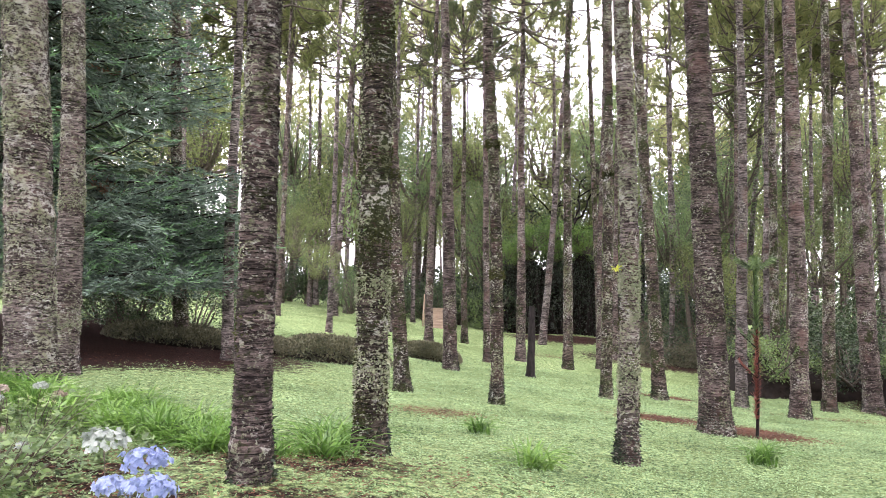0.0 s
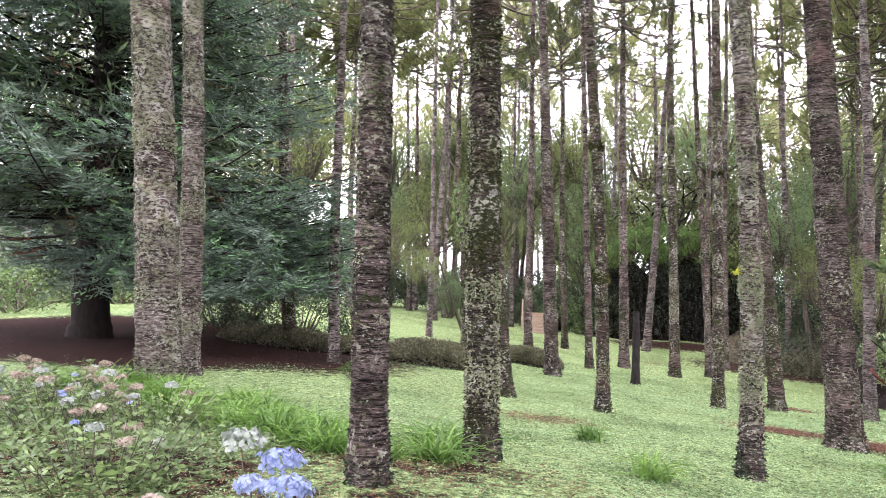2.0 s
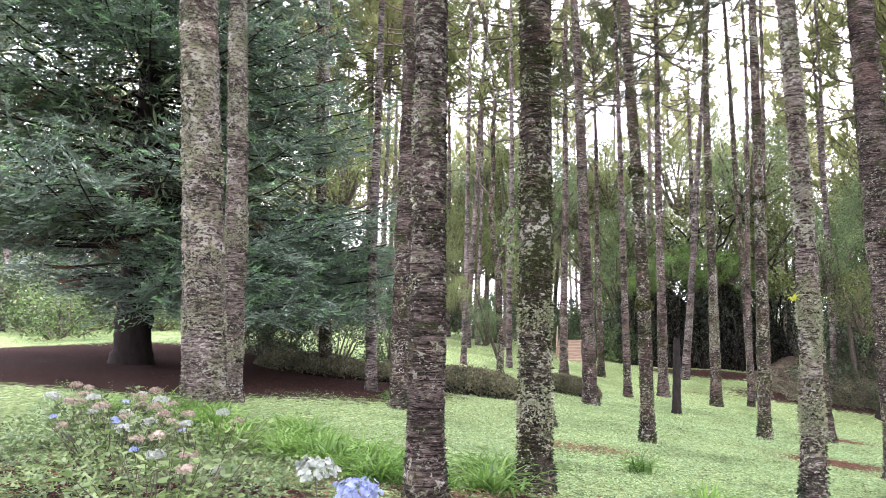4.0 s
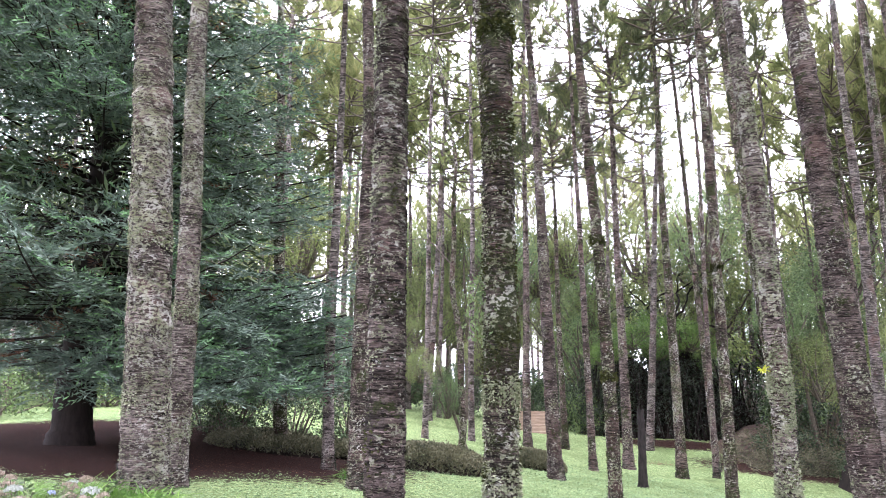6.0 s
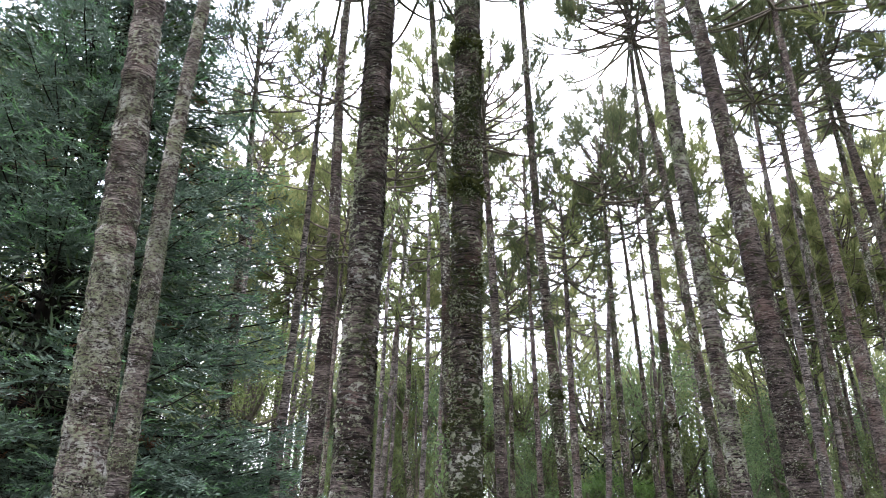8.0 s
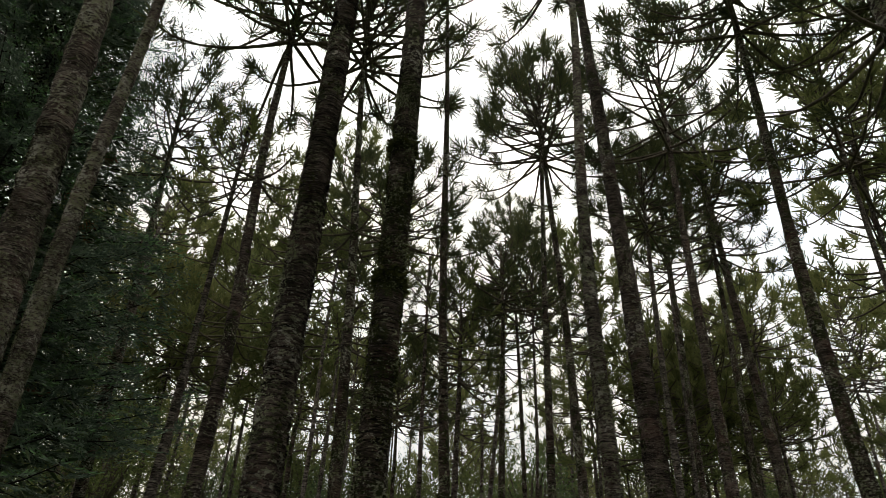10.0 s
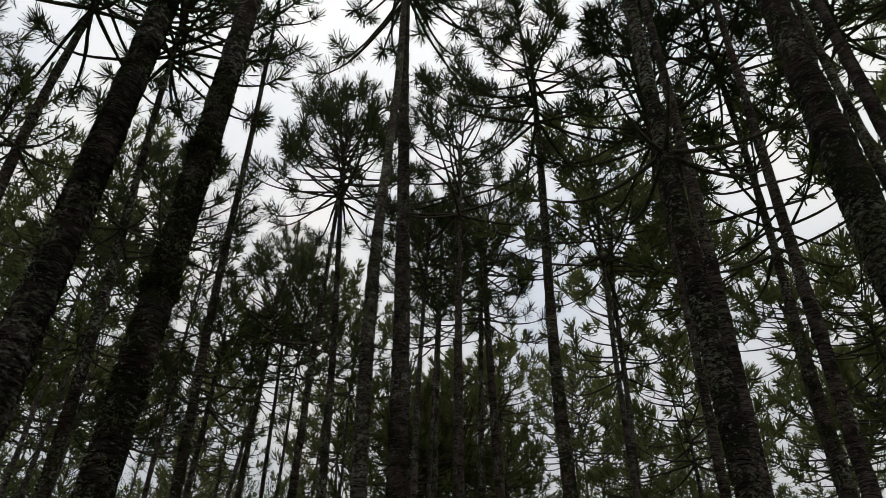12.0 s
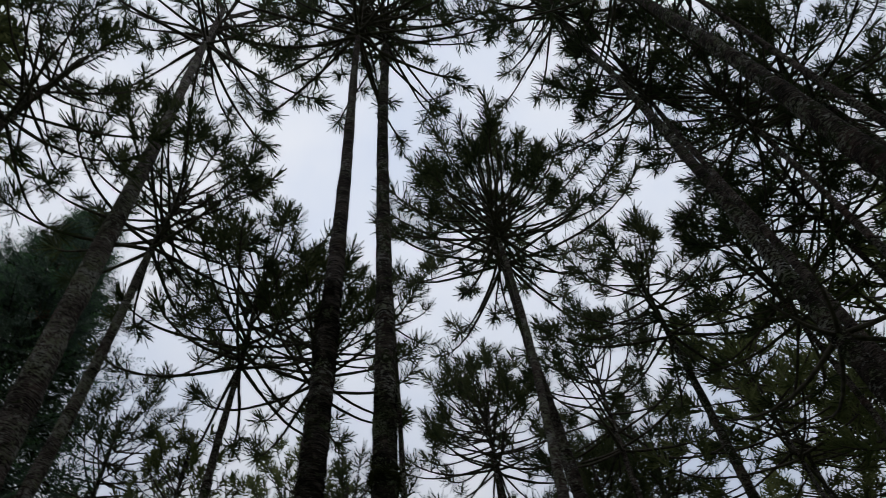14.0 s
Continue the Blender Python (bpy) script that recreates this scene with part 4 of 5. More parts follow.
def twisted_tree(x, y, base, size=1.0, seed=29):
    """An old broadleaf tree with dark arching limbs that fork again and again."""
    rng = np.random.default_rng(seed)
    ob = thing("twisted_tree", x, y, base, "old broadleaf tree with dark twisting limbs and olive leaves", "tree")
    wood, green = Geo(), Geo()

    def limb(start, way, length, radius, depth):
        s = np.linspace(0, 1, 7)
        line, here, head = [start], start, way
        for q in s[1:]:
            head = unit(head + rng.normal(0, 0.2, 3) + [0, 0, -0.05 * (4 - depth)])
            here = here + head * length / 6
            line.append(here)
        wood.tube(np.array(line), radius * (1 - 0.45 * s), 6)
        if depth == 0:
            n = 46
            at = np.array(line)[rng.integers(2, 7, n)] + rng.normal(0, 0.28, (n, 3))
            lw = unit(rng.normal(size=(n, 3)) + [[0, 0, -0.3]])
            green.leaves(at, lw * rng.uniform(0.14, 0.28, (n, 1)), side_of(lw, rng) * 0.06)
            return
        for k in range(3 if depth > 1 else 4):
            a = rng.uniform(0, 6.28)
            limb(line[-1 - (k % 2)], unit(head + 0.85 * np.array([np.cos(a), np.sin(a), rng.uniform(-0.3, 0.6)])), length * 0.72, radius * 0.56, depth - 1)

    for k in range(4 if size > 0.9 else 2):
        a = k * 1.6 + 0.3
        limb(np.array([0.1 * np.cos(a), 0.1 * np.sin(a), -0.4]), unit(np.array([0.6 * np.cos(a), 0.35 * np.sin(a), 1.0])), 3.9 * size, 0.17 * size, 3)
    part("branchwork", wood.mesh("branchwork", BARK_DARK, True), ob)
    part("foliage", green.mesh("foliage", OLIVE), ob)


def crooked_tree(x, y):
    """A slender broadleaf tree that bends twice on its way up to the light."""
    rng = np.random.default_rng(61)
    ob = thing("crooked_tree", x, y, level(x, y), "slender crooked broadleaf tree with patchy bark and sparse leaves", "tree")
    wood, limbs, green = Geo(), Geo(), Geo()
    s = np.linspace(0, 1, 26)
    line = np.stack([-0.35 * s - 1.3 * np.clip(s - 0.62, 0, 1) + 0.13 * np.sin(s * 11) + 0.05 * np.sin(s * 29), 0.25 * np.sin(s * 7), 15.5 * s - 0.2], 1)
    wood.tube(line, 0.13 * (1 - 0.62 * s) * rng.uniform(0.88, 1.14, 26), 10)
    for k in range(15):
        q = rng.uniform(0.38, 1.0)
        foot = np.array([np.interp(q, s, line[:, c]) for c in range(3)])
        a, n = rng.uniform(0, 6.28), rng.uniform(1.0, 2.4)
        u = np.linspace(0, 1, 7)
        twig = foot + np.stack([np.cos(a) * n * u, np.sin(a) * n * u, n * (0.55 * u + 0.1 * np.sin(u * 6 + k))], 1)
        limbs.tube(twig, np.linspace(0.035, 0.008, 7), 5)
        m = 170
        base = twig[rng.integers(3, 7, m)] + rng.normal(0, 0.3, (m, 3))
        way = unit(rng.normal(size=(m, 3)) + [[0, 0, -0.2]])
        green.leaves(base, way * rng.uniform(0.07, 0.15, (m, 1)), side_of(way, rng) * 0.03)
    part("trunk", wood.mesh("trunk", BARK_MOSS, True), ob)
    part("branchwork", limbs.mesh("branchwork", LIMB, True), ob)
    part("foliage", green.mesh("foliage", OLIVE), ob)


twisted_tree(6.5, 41.0, level(6.5, 41.0) + 4.2, 0.8)
crooked_tree(-2.85, 24.74)
# dark backings added where deep shade lies under vines and shrubs
earth_bank("earth_bank", 2.4, 12.4, 40.6, 5.0, 6, "near-black backing that stands for deep shade below hanging vines", SHADE_EARTH, 1.3, 2.4)
earth_bank("leafy_slope", 8.4, 19.5, 33.4, 1.5, 8, "brown slope strewn with dead leaves and twigs", SLOPE, 4.2, 4.0)
earth_bank("earth_bank", 11.0, 20.0, 25.4, 1.7, 7, "near-black backing that stands for the shaded hollow under overhanging shrubs")


def hanging_vines():
    """Bare stems and scattered leaves that hang before the near-black shade backing."""
    rng = np.random.default_rng(19)
    ob = thing("hanging_vines", 7.3, 39.6, level(7.3, 39.6), "hanging vine stems with sparse leaves, coloured dark to stand for shade", "vine")
    stems, green = Geo(), Geo()
    for k in range(110):
        x, y, top = rng.uniform(-4.8, 4.4), rng.uniform(0.2, 1.2), rng.uniform(3.0, 4.4)
        s = np.linspace(0, 1, 8)
        line = np.stack([x + 0.3 * np.sin(s * rng.uniform(2, 6) + k), y + 0.15 * np.sin(s * 5 + k), -0.1 + top * s], 1)
        stems.tube(line, np.full(8, rng.uniform(0.012, 0.05)), 5)
    n = 7000
    base = np.stack([rng.uniform(-5.0, 4.6, n), rng.uniform(-0.2, 1.3, n), 4.3 * rng.uniform(0, 1, n) ** 0.7], 1)
    way = unit(rng.normal(size=(n, 3)) + [[0, -0.4, -0.6]])
    green.leaves(base, way * 0.16, side_of(way, rng) * 0.045)
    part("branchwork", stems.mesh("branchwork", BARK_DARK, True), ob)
    # leaf colour is darkened to stand for the shade below the canopy
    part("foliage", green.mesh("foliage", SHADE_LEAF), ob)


def leaf_litter():
    """Dead leaves, fronds and broken twigs over the brown slope."""
    rng = np.random.default_rng(47)
    n = 9000
    x, y = rng.uniform(8.8, 18.5, n), rng.uniform(31.4, 37.0, n)
    rise = 1.5 * np.clip((y - 33.4) / 4.2, 0, 1) ** 0.67 * np.sin(np.clip(np.minimum(x - 8.4, 19.5 - x) / 4.0, 0.02, 1) * 1.571)
    a = rng.uniform(0, 6.28, n)
    way = unit(np.stack([np.cos(a), np.sin(a), rng.uniform(-0.1, 0.9, n)], 1))
    geo = Geo()
    geo.leaves(np.stack([x, y, ground(x, y) + rise + rng.uniform(-0.1, 0.15, n)], 1), way * rng.uniform(0.08, 0.34, (n, 1)), side_of(way, rng) * rng.uniform(0.008, 0.03, (n, 1)))
    tagged(new("leaf_litter", geo.mesh("leaf_litter", COVER)), "dead leaves, fronds and broken twigs over the slope", "litter", kind="stuff")


hanging_vines()
leaf_litter()
for sx, sy, sk, low in ((12.4, 25.6, 2, -0.75), (14.8, 25.2, 0, -0.7), (17.0, 25.0, 2, -0.75), (19.2, 24.6, 0, -0.7), (21.2, 22.8, 1, 0.2), (16.0, 27.8, 1, -0.4), (13.0, 30.0, 0, 0.2), (10.6, 33.5, 0, 0.2)):
    shrub(sx, sy, sk, 0.95, "dense dark green shrub at the edge of the lawn", low, 0.8)


for sx, sy, sk, ss in ((-9.6, 21.4, 1, 0.75), (-8.0, 22.6, 0, 0.85), (-6.4, 23.2, 1, 0.7), (-11.0, 22.6, 0, 1.0), (-12.8, 23.6, 1, 1.0), (-0.6, 44.5, 0, 1.2), (1.2, 45.0, 1, 1.2)):
    shrub(sx, sy, sk, ss, "dark green shrub in the shade of the conifer" if sx < -5 else "dense dark green shrub far behind the lawn", 0.15, 0.8)


for sx, sy, ss in ((9.8, 32.8, 0.5), (11.4, 32.4, 0.7), (13.0, 30.6, 0.65), (8.4, 34.2, 0.4), (12.2, 33.6, 0.6), (14.4, 31.4, 0.8), (10.6, 34.6, 0.5)):
    shrub(sx, sy, 4, ss, "straggling brown and olive brush on the leafy slope", 0.1, 0.8)


def mound(x, y, rx, ry, h, seed):
    """A clipped cushion of small-leaved ground cover."""
    rng = np.random.default_rng(seed)
    n = 15000
    a, q = rng.uniform(0, 6.28, n), np.sqrt(rng.uniform(0, 1, n))
    px, py = np.cos(a) * rx * q, np.sin(a) * ry * q
    pz = h * np.sqrt(np.maximum(0, 1 - q**2.6)) + rng.normal(0, 0.03, n) + ground(x + px, y + py) - level(x, y)
    way = unit(np.stack([px / rx, py / ry, np.full(n, 0.6)], 1) + rng.normal(0, 0.7, (n, 3)))
    geo, body = Geo(), Geo()
    geo.leaves(np.stack([px, py, pz], 1), way * 0.085, side_of(way, rng) * 0.024)
    t = np.linspace(0, 6.283, 24, endpoint=False)
    rings = [np.stack([np.cos(t) * rx * k * 0.96, np.sin(t) * ry * k * 0.96, np.full(24, h * 0.8 * max(0, 1 - k**2.6) ** 0.5 - 0.16)], 1) for k in (1, 0.93, 0.8, 0.6, 0.35, 0.02)]
    body.grid(np.array(rings))
    ob = thing("ground_cover_mound", x, y, level(x, y), "low rounded mound of small-leaved dark ground cover", "bush", "clipped mounds")
    part("twig_core", body.mesh("twigs", SHADE_EARTH, True), ob)
    part("foliage", geo.mesh("foliage", COVER), ob)


for spec in ((-3.0, 19.6, 1.6, 1.2, 0.62, 1), (-5.4, 20.4, 1.3, 1.0, 0.34, 2), (-0.4, 23.9, 1.1, 0.8, 0.5, 3), (-7.6, 19.6, 1.9, 1.3, 0.45, 4)):
    mound(*spec)


# ---- things on the lawn ----
def grass_tuft(x, y, s, seed, label="tuft of long arching bright green strap leaves", blades=90):
    rng = np.random.default_rng(seed)
    n = blades
    a = rng.uniform(0, 6.28, n)
    foot = rng.normal(0, 0.09 * s, (n, 2))
    length = rng.uniform(0.5, 1.0, n) * 0.62 * s
    arch = rng.uniform(0.45, 1.3, n)
    u = np.linspace(0, 1, 6)
    geo = Geo()
    for i in range(n):
        out = np.array([np.cos(a[i]), np.sin(a[i])])
        bend = arch[i] * u**1.7
        ridge = np.zeros((6, 3))
        ridge[:, :2] = foot[i] + out * (length[i] * bend * 0.8 + 0.02)[:, None]
        ridge[:, 2] = length[i] * (u - 0.55 * arch[i] * u**2.4) - 0.02
        w = 0.0125 * s**0.5 * (1 - u**2.2) + 0.001
        tan = np.array([-out[1], out[0], 0.0])
        geo.grid(np.stack([ridge - tan * w[:, None], ridge + [0, 0, -0.004], ridge + tan * w[:, None]], 1), closed=False)
    ob = new("grass_tuft", geo.mesh("grass_tuft", GRASS))
    ob.matrix_basis = pose(x, y, level(x, y), 0, 0, seed * 31)
    return tagged(ob, label, "grass", "grass tufts")


def tufts():
    rng = np.random.default_rng(8)
    for k, (x, y, s) in enumerate(((0.49, 8.3, 0.62), (0.85, 6.2, 0.72), (3.85, 8.3, 0.75), (-0.9, 5.6, 1.0), (-0.75, 6.1, 0.9), (-1.05, 6.4, 0.8), (-3.9, 14.2, 0.8))):
        grass_tuft(x, y, s, 60 + k)
    for k in range(46):
        f = k / 45
        x, y = -5.6 + 4.2 * f + rng.normal(0, 0.22), 8.1 - 2.6 * f**1.2 + rng.normal(0, 0.32)
        grass_tuft(x, y, rng.uniform(0.45, 0.92), 80 + k, blades=100)


tufts()


def sapling(x, y):
    rng = np.random.default_rng(4)
    ob = thing("araucaria_sapling", x, y, level(x, y), "slender young araucaria with rusty dead fronds and green tip", "sapling")
    stem, green, brown = Geo(), Geo(), Geo()
    s = np.linspace(0, 1, 12)
    line = np.stack([0.03 * np.sin(4 * s), 0.03 * s, 3.0 * s - 0.05], 1)
    stem.tube(line, np.linspace(0.03, 0.012, 12), 7)

    def fronds(geo, base, way, length, leaf, rows):
        u = np.linspace(0, 1, rows)[:, None]
        spot = np.repeat(base + way * length * u + np.array([[0, 0, 0.25 * length]]) * u**2, 9, 0)
        out = side_of(np.repeat(way[None], len(spot), 0), rng)
        geo.spikes(spot, unit(way + out * 1.1) * leaf * rng.uniform(0.7, 1.2, (len(spot), 1)), np.cross(out, way) * leaf * 0.14)

    for z0, z1, geo, leaf in ((0.3, 1.75, brown, 0.12), (1.7, 3.0, green, 0.13)):
        fronds(geo, np.array([0, 0, z0]), np.array([0.0, 0, 1.0]), (z1 - z0) * 0.8, leaf, 40)
    for k in range(6):
        a = k * 1.05
        fronds(green, np.array([0.0, 0.03, 2.85]), unit(np.array([np.cos(a), np.sin(a), 0.25])), 0.32, 0.11, 12)
    for z, a, n, geo in ((0.75, 0.3, 0.95, green), (1.0, 2.6, 0.35, brown), (1.5, 3.6, 0.4, green)):
        way = unit(np.array([np.cos(a), np.sin(a) * 0.4, 0.75]))
        stem.tube(np.array([0, 0, z]) + way * n * np.linspace(0, 1, 5)[:, None], np.linspace(0.014, 0.008, 5), 5)
        fronds(geo, np.array([0, 0, z]) + way * n * 0.3, way, n * 0.7, 0.06, 22)
    part("stem", stem.mesh("stem", BARK_DARK, True), ob)
    part("green_foliage", green.mesh("green_foliage", LIGHT_LEAF), ob, "fresh green needles")
    part("dead_foliage", brown.mesh("dead_foliage", RUST), ob, "rust-brown dried needles")


sapling(5.36, 11.78)


def charred_post(x, y):
    geo, axis, rad = trunk_geo(2.3, 0.135, 0.10, (0.03, 0.0), 66, 14, 0.06, 0.09)
    t = np.linspace(0, 6.283, 14, endpoint=False)
    geo.grid(np.array([np.stack([0.03 + np.cos(t) * q, np.sin(t) * q, np.full(14, 2.3 - 0.2 * (q < 0.05))], 1) for q in (0.105, 0.05, 0.01)]))
    ob = new("charred_stump", geo.mesh("charred_stump", CHARRED, True))
    ob.matrix_basis = pose(x, y, level(x, y))
    tagged(ob, "thin black charred tree stump standing in the lawn", "stump")


charred_post(2.95, 22.84)


def timber_steps(x, y):
    """A short flight of timber-edged steps up the far bank."""
    z = level(x, y)
    ob = thing("timber_steps", x, y, z - 0.05, "flight of weathered timber steps up the bank", "steps")
    for k in range(7):
        geo = Geo()
        w, d0, h0, h1 = 0.75, 0.30 * k, 0.16 * k, 0.16 * k + 0.15
        ring = lambda zz, e: np.array([[-w + e, d0 + e, zz], [w - e, d0 + e, zz], [w - e, d0 + 0.36 - e, zz], [-w + e, d0 + 0.36 - e, zz]])
        geo.grid(np.array([ring(h0 - 0.3, 0), ring(h1 - 0.015, 0), ring(h1, 0.015), ring(h1, 0.16)]))
        part("tread", geo.mesh("tread", WOOD), ob)
    for sx in (-0.8, 0.8):
        geo = Geo()
        s = np.linspace(0, 1, 4)[:, None]
        geo.tube(np.array([[sx, 0, 0.75]]) + np.array([[0, 2.1, 1.1]]) * s, np.full(4, 0.03), 7)
        for q in (0.02, 0.5, 0.98):
            foot = np.array([sx, 2.1 * q, 1.1 * q])
            geo.tube(foot + np.array([[0, 0, 0.78]]) * s - [0, 0, 0.05], np.full(4, 0.035), 7)
        part("handrail", geo.mesh("handrail", WOOD, True), ob)


timber_steps(-0.22, 36.8)


def bromeliad():
    rng = np.random.default_rng(2)
    geo = Geo()
    for k in range(16):
        a = k * 2.4
        way = np.array([0.6 * np.cos(a), 0.6 * np.sin(a), rng.uniform(0.5, 1.6)])
        u = np.linspace(0, 1, 6)[:, None]
        ridge = way * 0.10 * u + np.array([[0, 0, -0.07]]) * u**2
        w = (0.012 * (1 - u**2) + 0.001) * np.array([[-np.sin(a), np.cos(a), 0]])
        geo.grid(np.stack([ridge - w, ridge - [0, 0, 0.004], ridge + w], 1), closed=False)
    ob = new("bromeliad", geo.mesh("bromeliad", leafy("yellow_leaves", [(0.2, (0.35, 0.42, 0.05)), (0.7, (0.6, 0.6, 0.08)), (1.0, (0.7, 0.55, 0.1))], 0.5, 0.4)))
    ob.matrix_basis = pose(1.84, 7.24, 1.70)
    tagged(ob, "small yellow-green bromeliad growing on a lichen-covered trunk", "bromeliad")


bromeliad()


def epiphyte(x, y, z, tall, seed):
    """A leafy creeper that hangs on the bark."""
    rng = np.random.default_rng(seed)
    ob = thing("epiphyte", x, y, z, "light green leafy epiphyte hanging on a mossy trunk", "epiphyte")
    stems, green = Geo(), Geo()
    for k in range(7):
        s = np.linspace(0, 1, 7)
        a = rng.uniform(-0.5, 0.5)
        line = np.stack([-0.07 * np.sin(s * 2.2 + k) + 0.09 * a, -0.05 - 0.06 * s + 0.05 * a * s, -tall * s * rng.uniform(0.6, 1.0)], 1)
        stems.tube(line, np.linspace(0.004, 0.002, 7), 4)
        n = 34
        base = np.stack([np.interp(rng.uniform(0, 1, n), s, line[:, q]) for q in range(3)], 1)
        base = line[rng.integers(0, 7, n)] + rng.normal(0, 0.03, (n, 3))
        way = unit(rng.normal(size=(n, 3)) + [[-0.3, -0.6, -0.5]])
        green.leaves(base, way * rng.uniform(0.03, 0.06, (n, 1)), side_of(way, rng) * 0.013)
    part("branchwork", stems.mesh("branchwork", LIMB, True), ob)
    part("foliage", green.mesh("foliage", FRESH), ob)


epiphyte(-0.70, 5.86, 2.36, 0.62, 3)


# ---- hydrangeas ----
def hydrangea(x, y, heads, leaves, height, spread, seed, label):
    rng = np.random.default_rng(seed)
    ob = thing("hydrangea_bush", x, y, level(x, y), label, "shrub", "hydrangeas")
    stems, green = Geo(), Geo()
    s = np.linspace(0, 1, 6)[:, None]

    def cane(tip):
        foot = np.array([rng.normal(0, 0.06), rng.normal(0, 0.06), -0.06])
        mid = np.array([tip[0] * 0.75, tip[1] * 0.75, tip[2] * 0.45])
        foot[:2] += tip[:2] * 0.45
        line = (1 - s) ** 2 * foot + 2 * s * (1 - s) * mid + s * s * tip
        stems.tube(line, np.linspace(0.004, 0.0025, 6), 4)
        return line

    for k in range(leaves):
        a, q = rng.uniform(0, 6.28), np.sqrt(rng.uniform(0, 1))
        line = cane(np.array([np.cos(a) * spread * q, np.sin(a) * spread * q, height * rng.uniform(0.45, 0.95)]))
        m = 18
        base = line[rng.integers(1, 6, m)]
        way = unit(np.stack([*rng.normal(0, 1, (2, m)), rng.uniform(-0.3, 0.6, m)], 1))
        green.leaves(base, way * rng.uniform(0.04, 0.085, (m, 1)), unit(np.cross(way, [[0, 0, 1.0]]) + rng.normal(0, 0.5, (m, 3))) * rng.uniform(0.013, 0.023, (m, 1)))
    for hx, hy, hz, r, mat, word in heads:
        tip = np.array([hx - x, hy - y, hz - level(x, y)])
        cane(tip)
        n = int(90 * min(1.6, r / 0.06))
        d = unit(rng.normal(size=(n, 3)) + [[0, 0, 0.35]])
        d[:, 2] = np.where(d[:, 2] < -0.25, -d[:, 2], d[:, 2])
        lobe = 1 + 0.16 * np.sin(4 * d[:, :1] + 7 * hx) * np.cos(5 * d[:, 1:2] + 5 * hy)
        spot = tip + d * r * np.array([1, 1, 0.62]) * rng.uniform(0.68, 1.08, (n, 1)) * lobe
        petal = Geo()
        face = unit(d + rng.normal(0, 0.42, (n, 3)))
        first = side_of(face, rng)
        for quarter in (first, np.cross(face, first), -first, -np.cross(face, first)):
            way = unit(quarter + 0.22 * face + rng.normal(0, 0.08, (n, 3)))
            petal.leaves(spot, way * rng.uniform(0.013, 0.019, (n, 1)) * (0.55 + 4 * r), np.cross(face, way) * 0.0085 * (0.55 + 4 * r), 0.6)
        part("flower_head", petal.mesh("flower_head", mat), ob, word)
    part("branchwork", stems.mesh("branchwork", LIMB, True), ob)
    part("foliage", green.mesh("foliage", LIGHT_LEAF), ob)


B, W, P = "round blue flower head", "pale greenish-white flower head", "faded pinkish flower head"
hydrangea(-1.0, 2.35, [(-1.05, 2.55, 0.78, 0.085, BLUE, B), (-1.11, 2.42, 0.72, 0.062, BLUE, B), (-0.95, 2.36, 0.73, 0.086, BLUE, B), (-1.24, 2.62, 0.83, 0.082, WHITE, W),
                       (-1.42, 2.3, 0.66, 0.07, PINK, P), (-1.3, 2.2, 0.64, 0.06, PINK, P)], 16, 0.5, 0.35, 5, "hydrangea bush with blue and whitish flower heads")


def left_hydrangeas():
    rng = np.random.default_rng(15)
    for k, (x, y) in enumerate(((-3.9, 5.2), (-4.5, 5.9), (-3.4, 5.6), (-2.7, 3.95), (-4.9, 6.6))):
        heads = []
        for j in range((13, 11, 9, 7, 6)[k]):
            mat, word = ((WHITE, W), (PINK, P), (PINK, P), (WHITE, W), (BLUE, B))[int(rng.integers(0, 5)) if j else 1]
            a, q = rng.uniform(0, 6.28), rng.uniform(0.1, 0.55)
            px, py = x + np.cos(a) * q, y + np.sin(a) * q
            heads.append((px, py, level(px, py) + rng.uniform(0.20, 0.43), 0.03 if mat is BLUE else rng.uniform(0.035, 0.07), mat, word))
        hydrangea(x, y, heads, 42, 0.40, 0.62, 40 + k, "straggling hydrangea bush with faded pink and white heads")


left_hydrangeas()


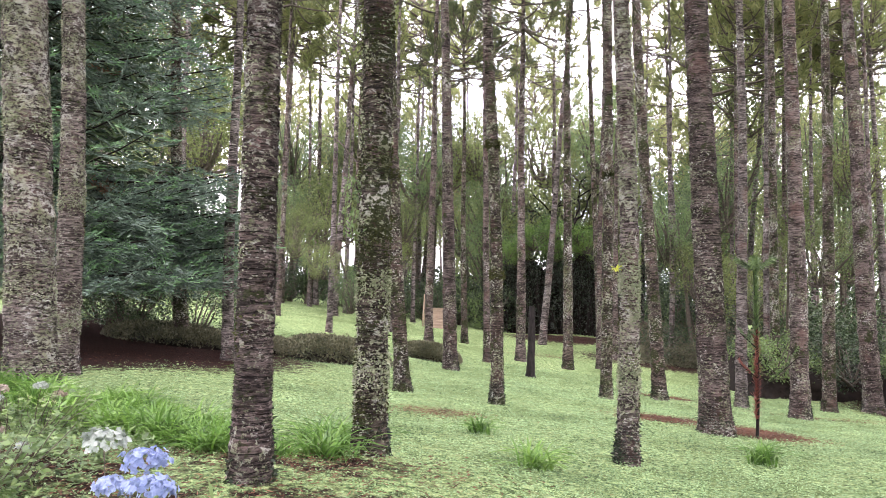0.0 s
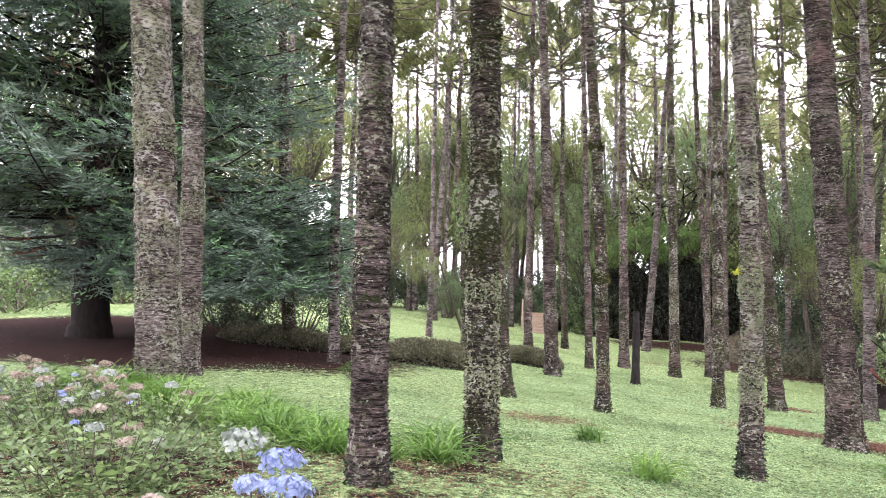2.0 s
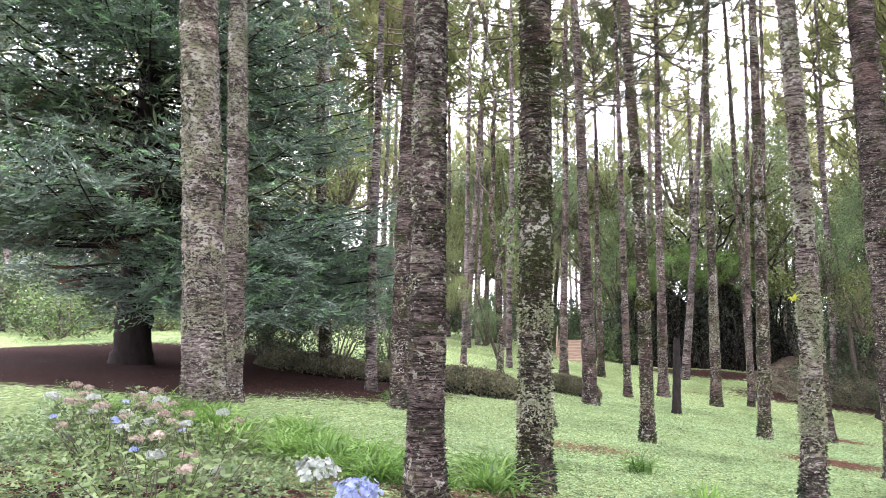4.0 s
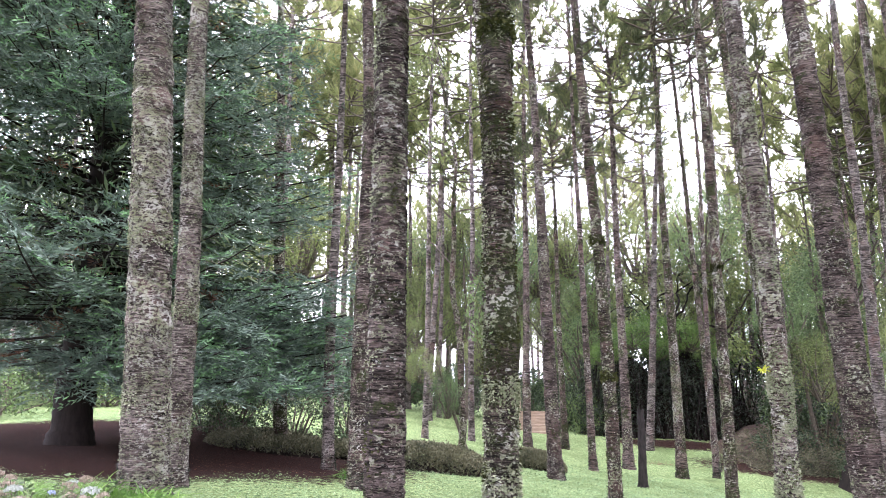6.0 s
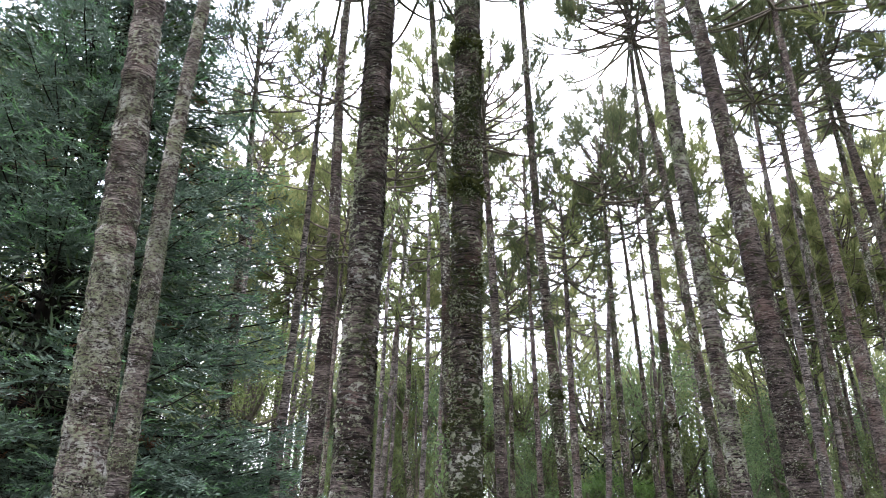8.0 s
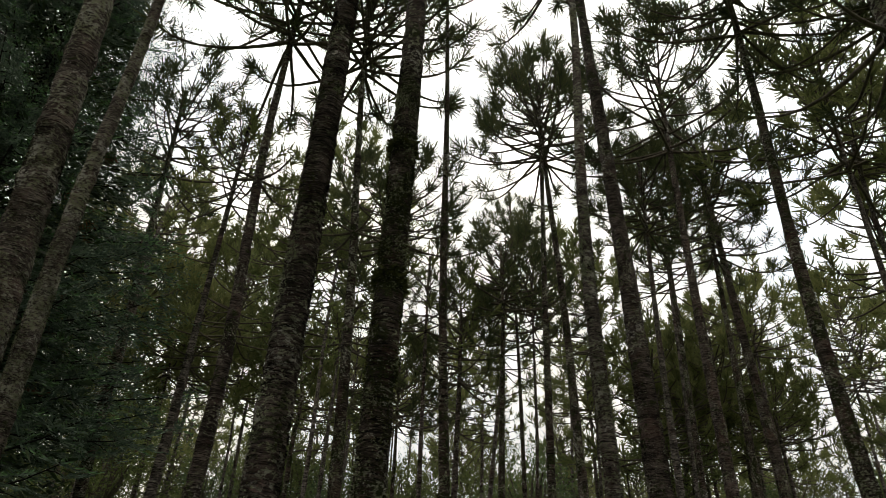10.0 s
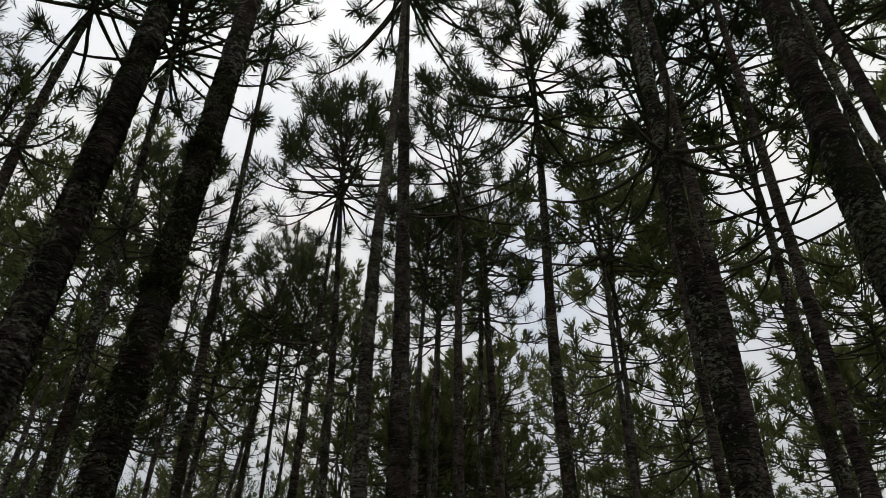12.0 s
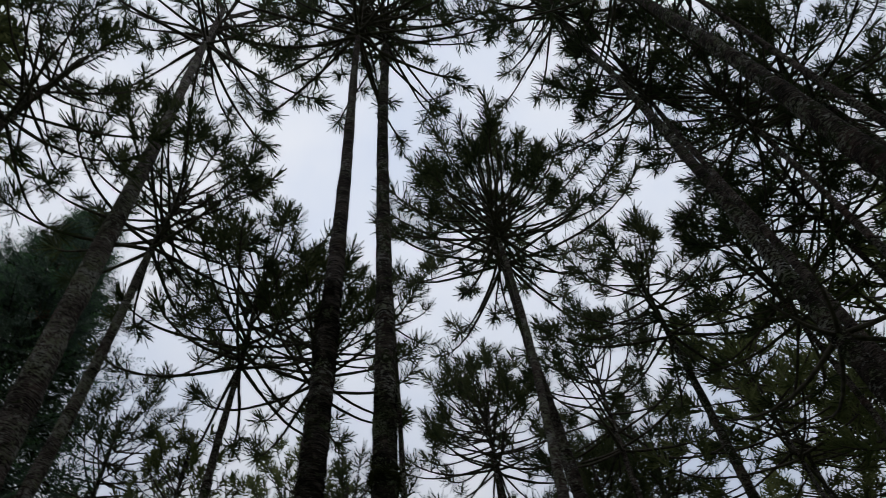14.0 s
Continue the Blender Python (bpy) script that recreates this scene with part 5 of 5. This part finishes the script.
# ---- small cover on the ground ----
def clover_cover():
    """Clover leaves over the near lawn, closer set towards the path."""
    rng = np.random.default_rng(21)
    n = 330000
    y = 2.0 + 24.0 * rng.uniform(0, 1, n) ** 1.9
    x = rng.uniform(-0.74, 0.68, n) * (y + 1.5)
    keep = rng.uniform(0, 1, n) > np.clip(litter_at(x, y) * 1.15 + 0.25 * np.sin(x * 2.1 + np.sin(y * 1.7) * 2) * np.sin(y * 2.7 + x), 0, 1.0)
    x, y = x[keep], y[keep]
    m = len(x)
    size = rng.uniform(0.010, 0.021, m) * (0.7 + 0.08 * y)
    base = np.stack([x, y, ground(x, y) + ripple(x, y) + rng.uniform(0.004, 0.04, m)], 1)
    way = unit(np.stack([rng.normal(0, 1, m), rng.normal(0, 1, m), rng.uniform(-0.2, 0.55, m)], 1))
    flat = unit(np.cross(way, [[0, 0, 1.0]]) + rng.normal(0, 0.35, (m, 3)))
    geo = Geo()
    geo.leaves(base, way * size[:, None], flat * size[:, None] * 0.42, 0.55)
    tagged(new("clover", geo.mesh("clover", CLOVER)), "carpet of small light green clover leaves", "clover", kind="stuff")


clover_cover()


def weeds():
    """Low leafy weeds among the hydrangeas."""
    rng = np.random.default_rng(33)
    n = 900
    x, y = rng.uniform(-5.6, -2.1, n), rng.uniform(3.6, 6.6, n)
    keep = x < -0.45 * y + 0.3
    x, y = np.repeat(x[keep], 12), np.repeat(y[keep], 12)
    m = len(x)
    way = unit(np.stack([rng.normal(0, 1, m), rng.normal(0, 1, m), rng.uniform(0.0, 0.7, m)], 1))
    base = np.stack([x, y, ground(x, y) + ripple(x, y) + rng.uniform(0.0, 0.11, m)], 1) + rng.normal(0, 0.02, (m, 3)) * [[1, 1, 0]]
    flat = unit(np.cross(way, [[0, 0, 1.0]]) + rng.normal(0, 0.3, (m, 3)))
    geo = Geo()
    geo.leaves(base, way * rng.uniform(0.025, 0.07, (m, 1)), flat * rng.uniform(0.008, 0.018, (m, 1)))
    tagged(new("weeds", geo.mesh("weeds", LIGHT_LEAF)), "low leafy green weeds among the hydrangeas", "weeds", kind="stuff")


weeds()


def needle_litter():
    """Fallen brown fronds and twigs."""
    rng = np.random.default_rng(22)
    n = 36000
    pick = rng.choice(len(LITTER), n, p=np.array([3, 12, 8, 28, 18, 9, 5, 4, 4, 5, 1, 1, 1, 1]) / 100)
    spec = np.array(LITTER)[pick]
    x, y = spec[:, 0] + rng.normal(0, 0.55, n) * spec[:, 2], spec[:, 1] + rng.normal(0, 0.55, n) * spec[:, 3]
    a = rng.uniform(0, 6.28, n)
    way = np.stack([np.cos(a), np.sin(a), rng.normal(0, 0.25, n)], 1)
    geo = Geo()
    geo.leaves(np.stack([x, y, ground(x, y) + ripple(x, y) + rng.uniform(0.006, 0.035, n)], 1), way * rng.uniform(0.012, 0.065, (n, 1)), side_of(way, rng) * rng.uniform(0.002, 0.0055, (n, 1)))
    tagged(new("needle_litter", geo.mesh("needle_litter", DEAD)), "scattered rust-brown fallen fronds and needles", "litter", kind="stuff")


needle_litter()
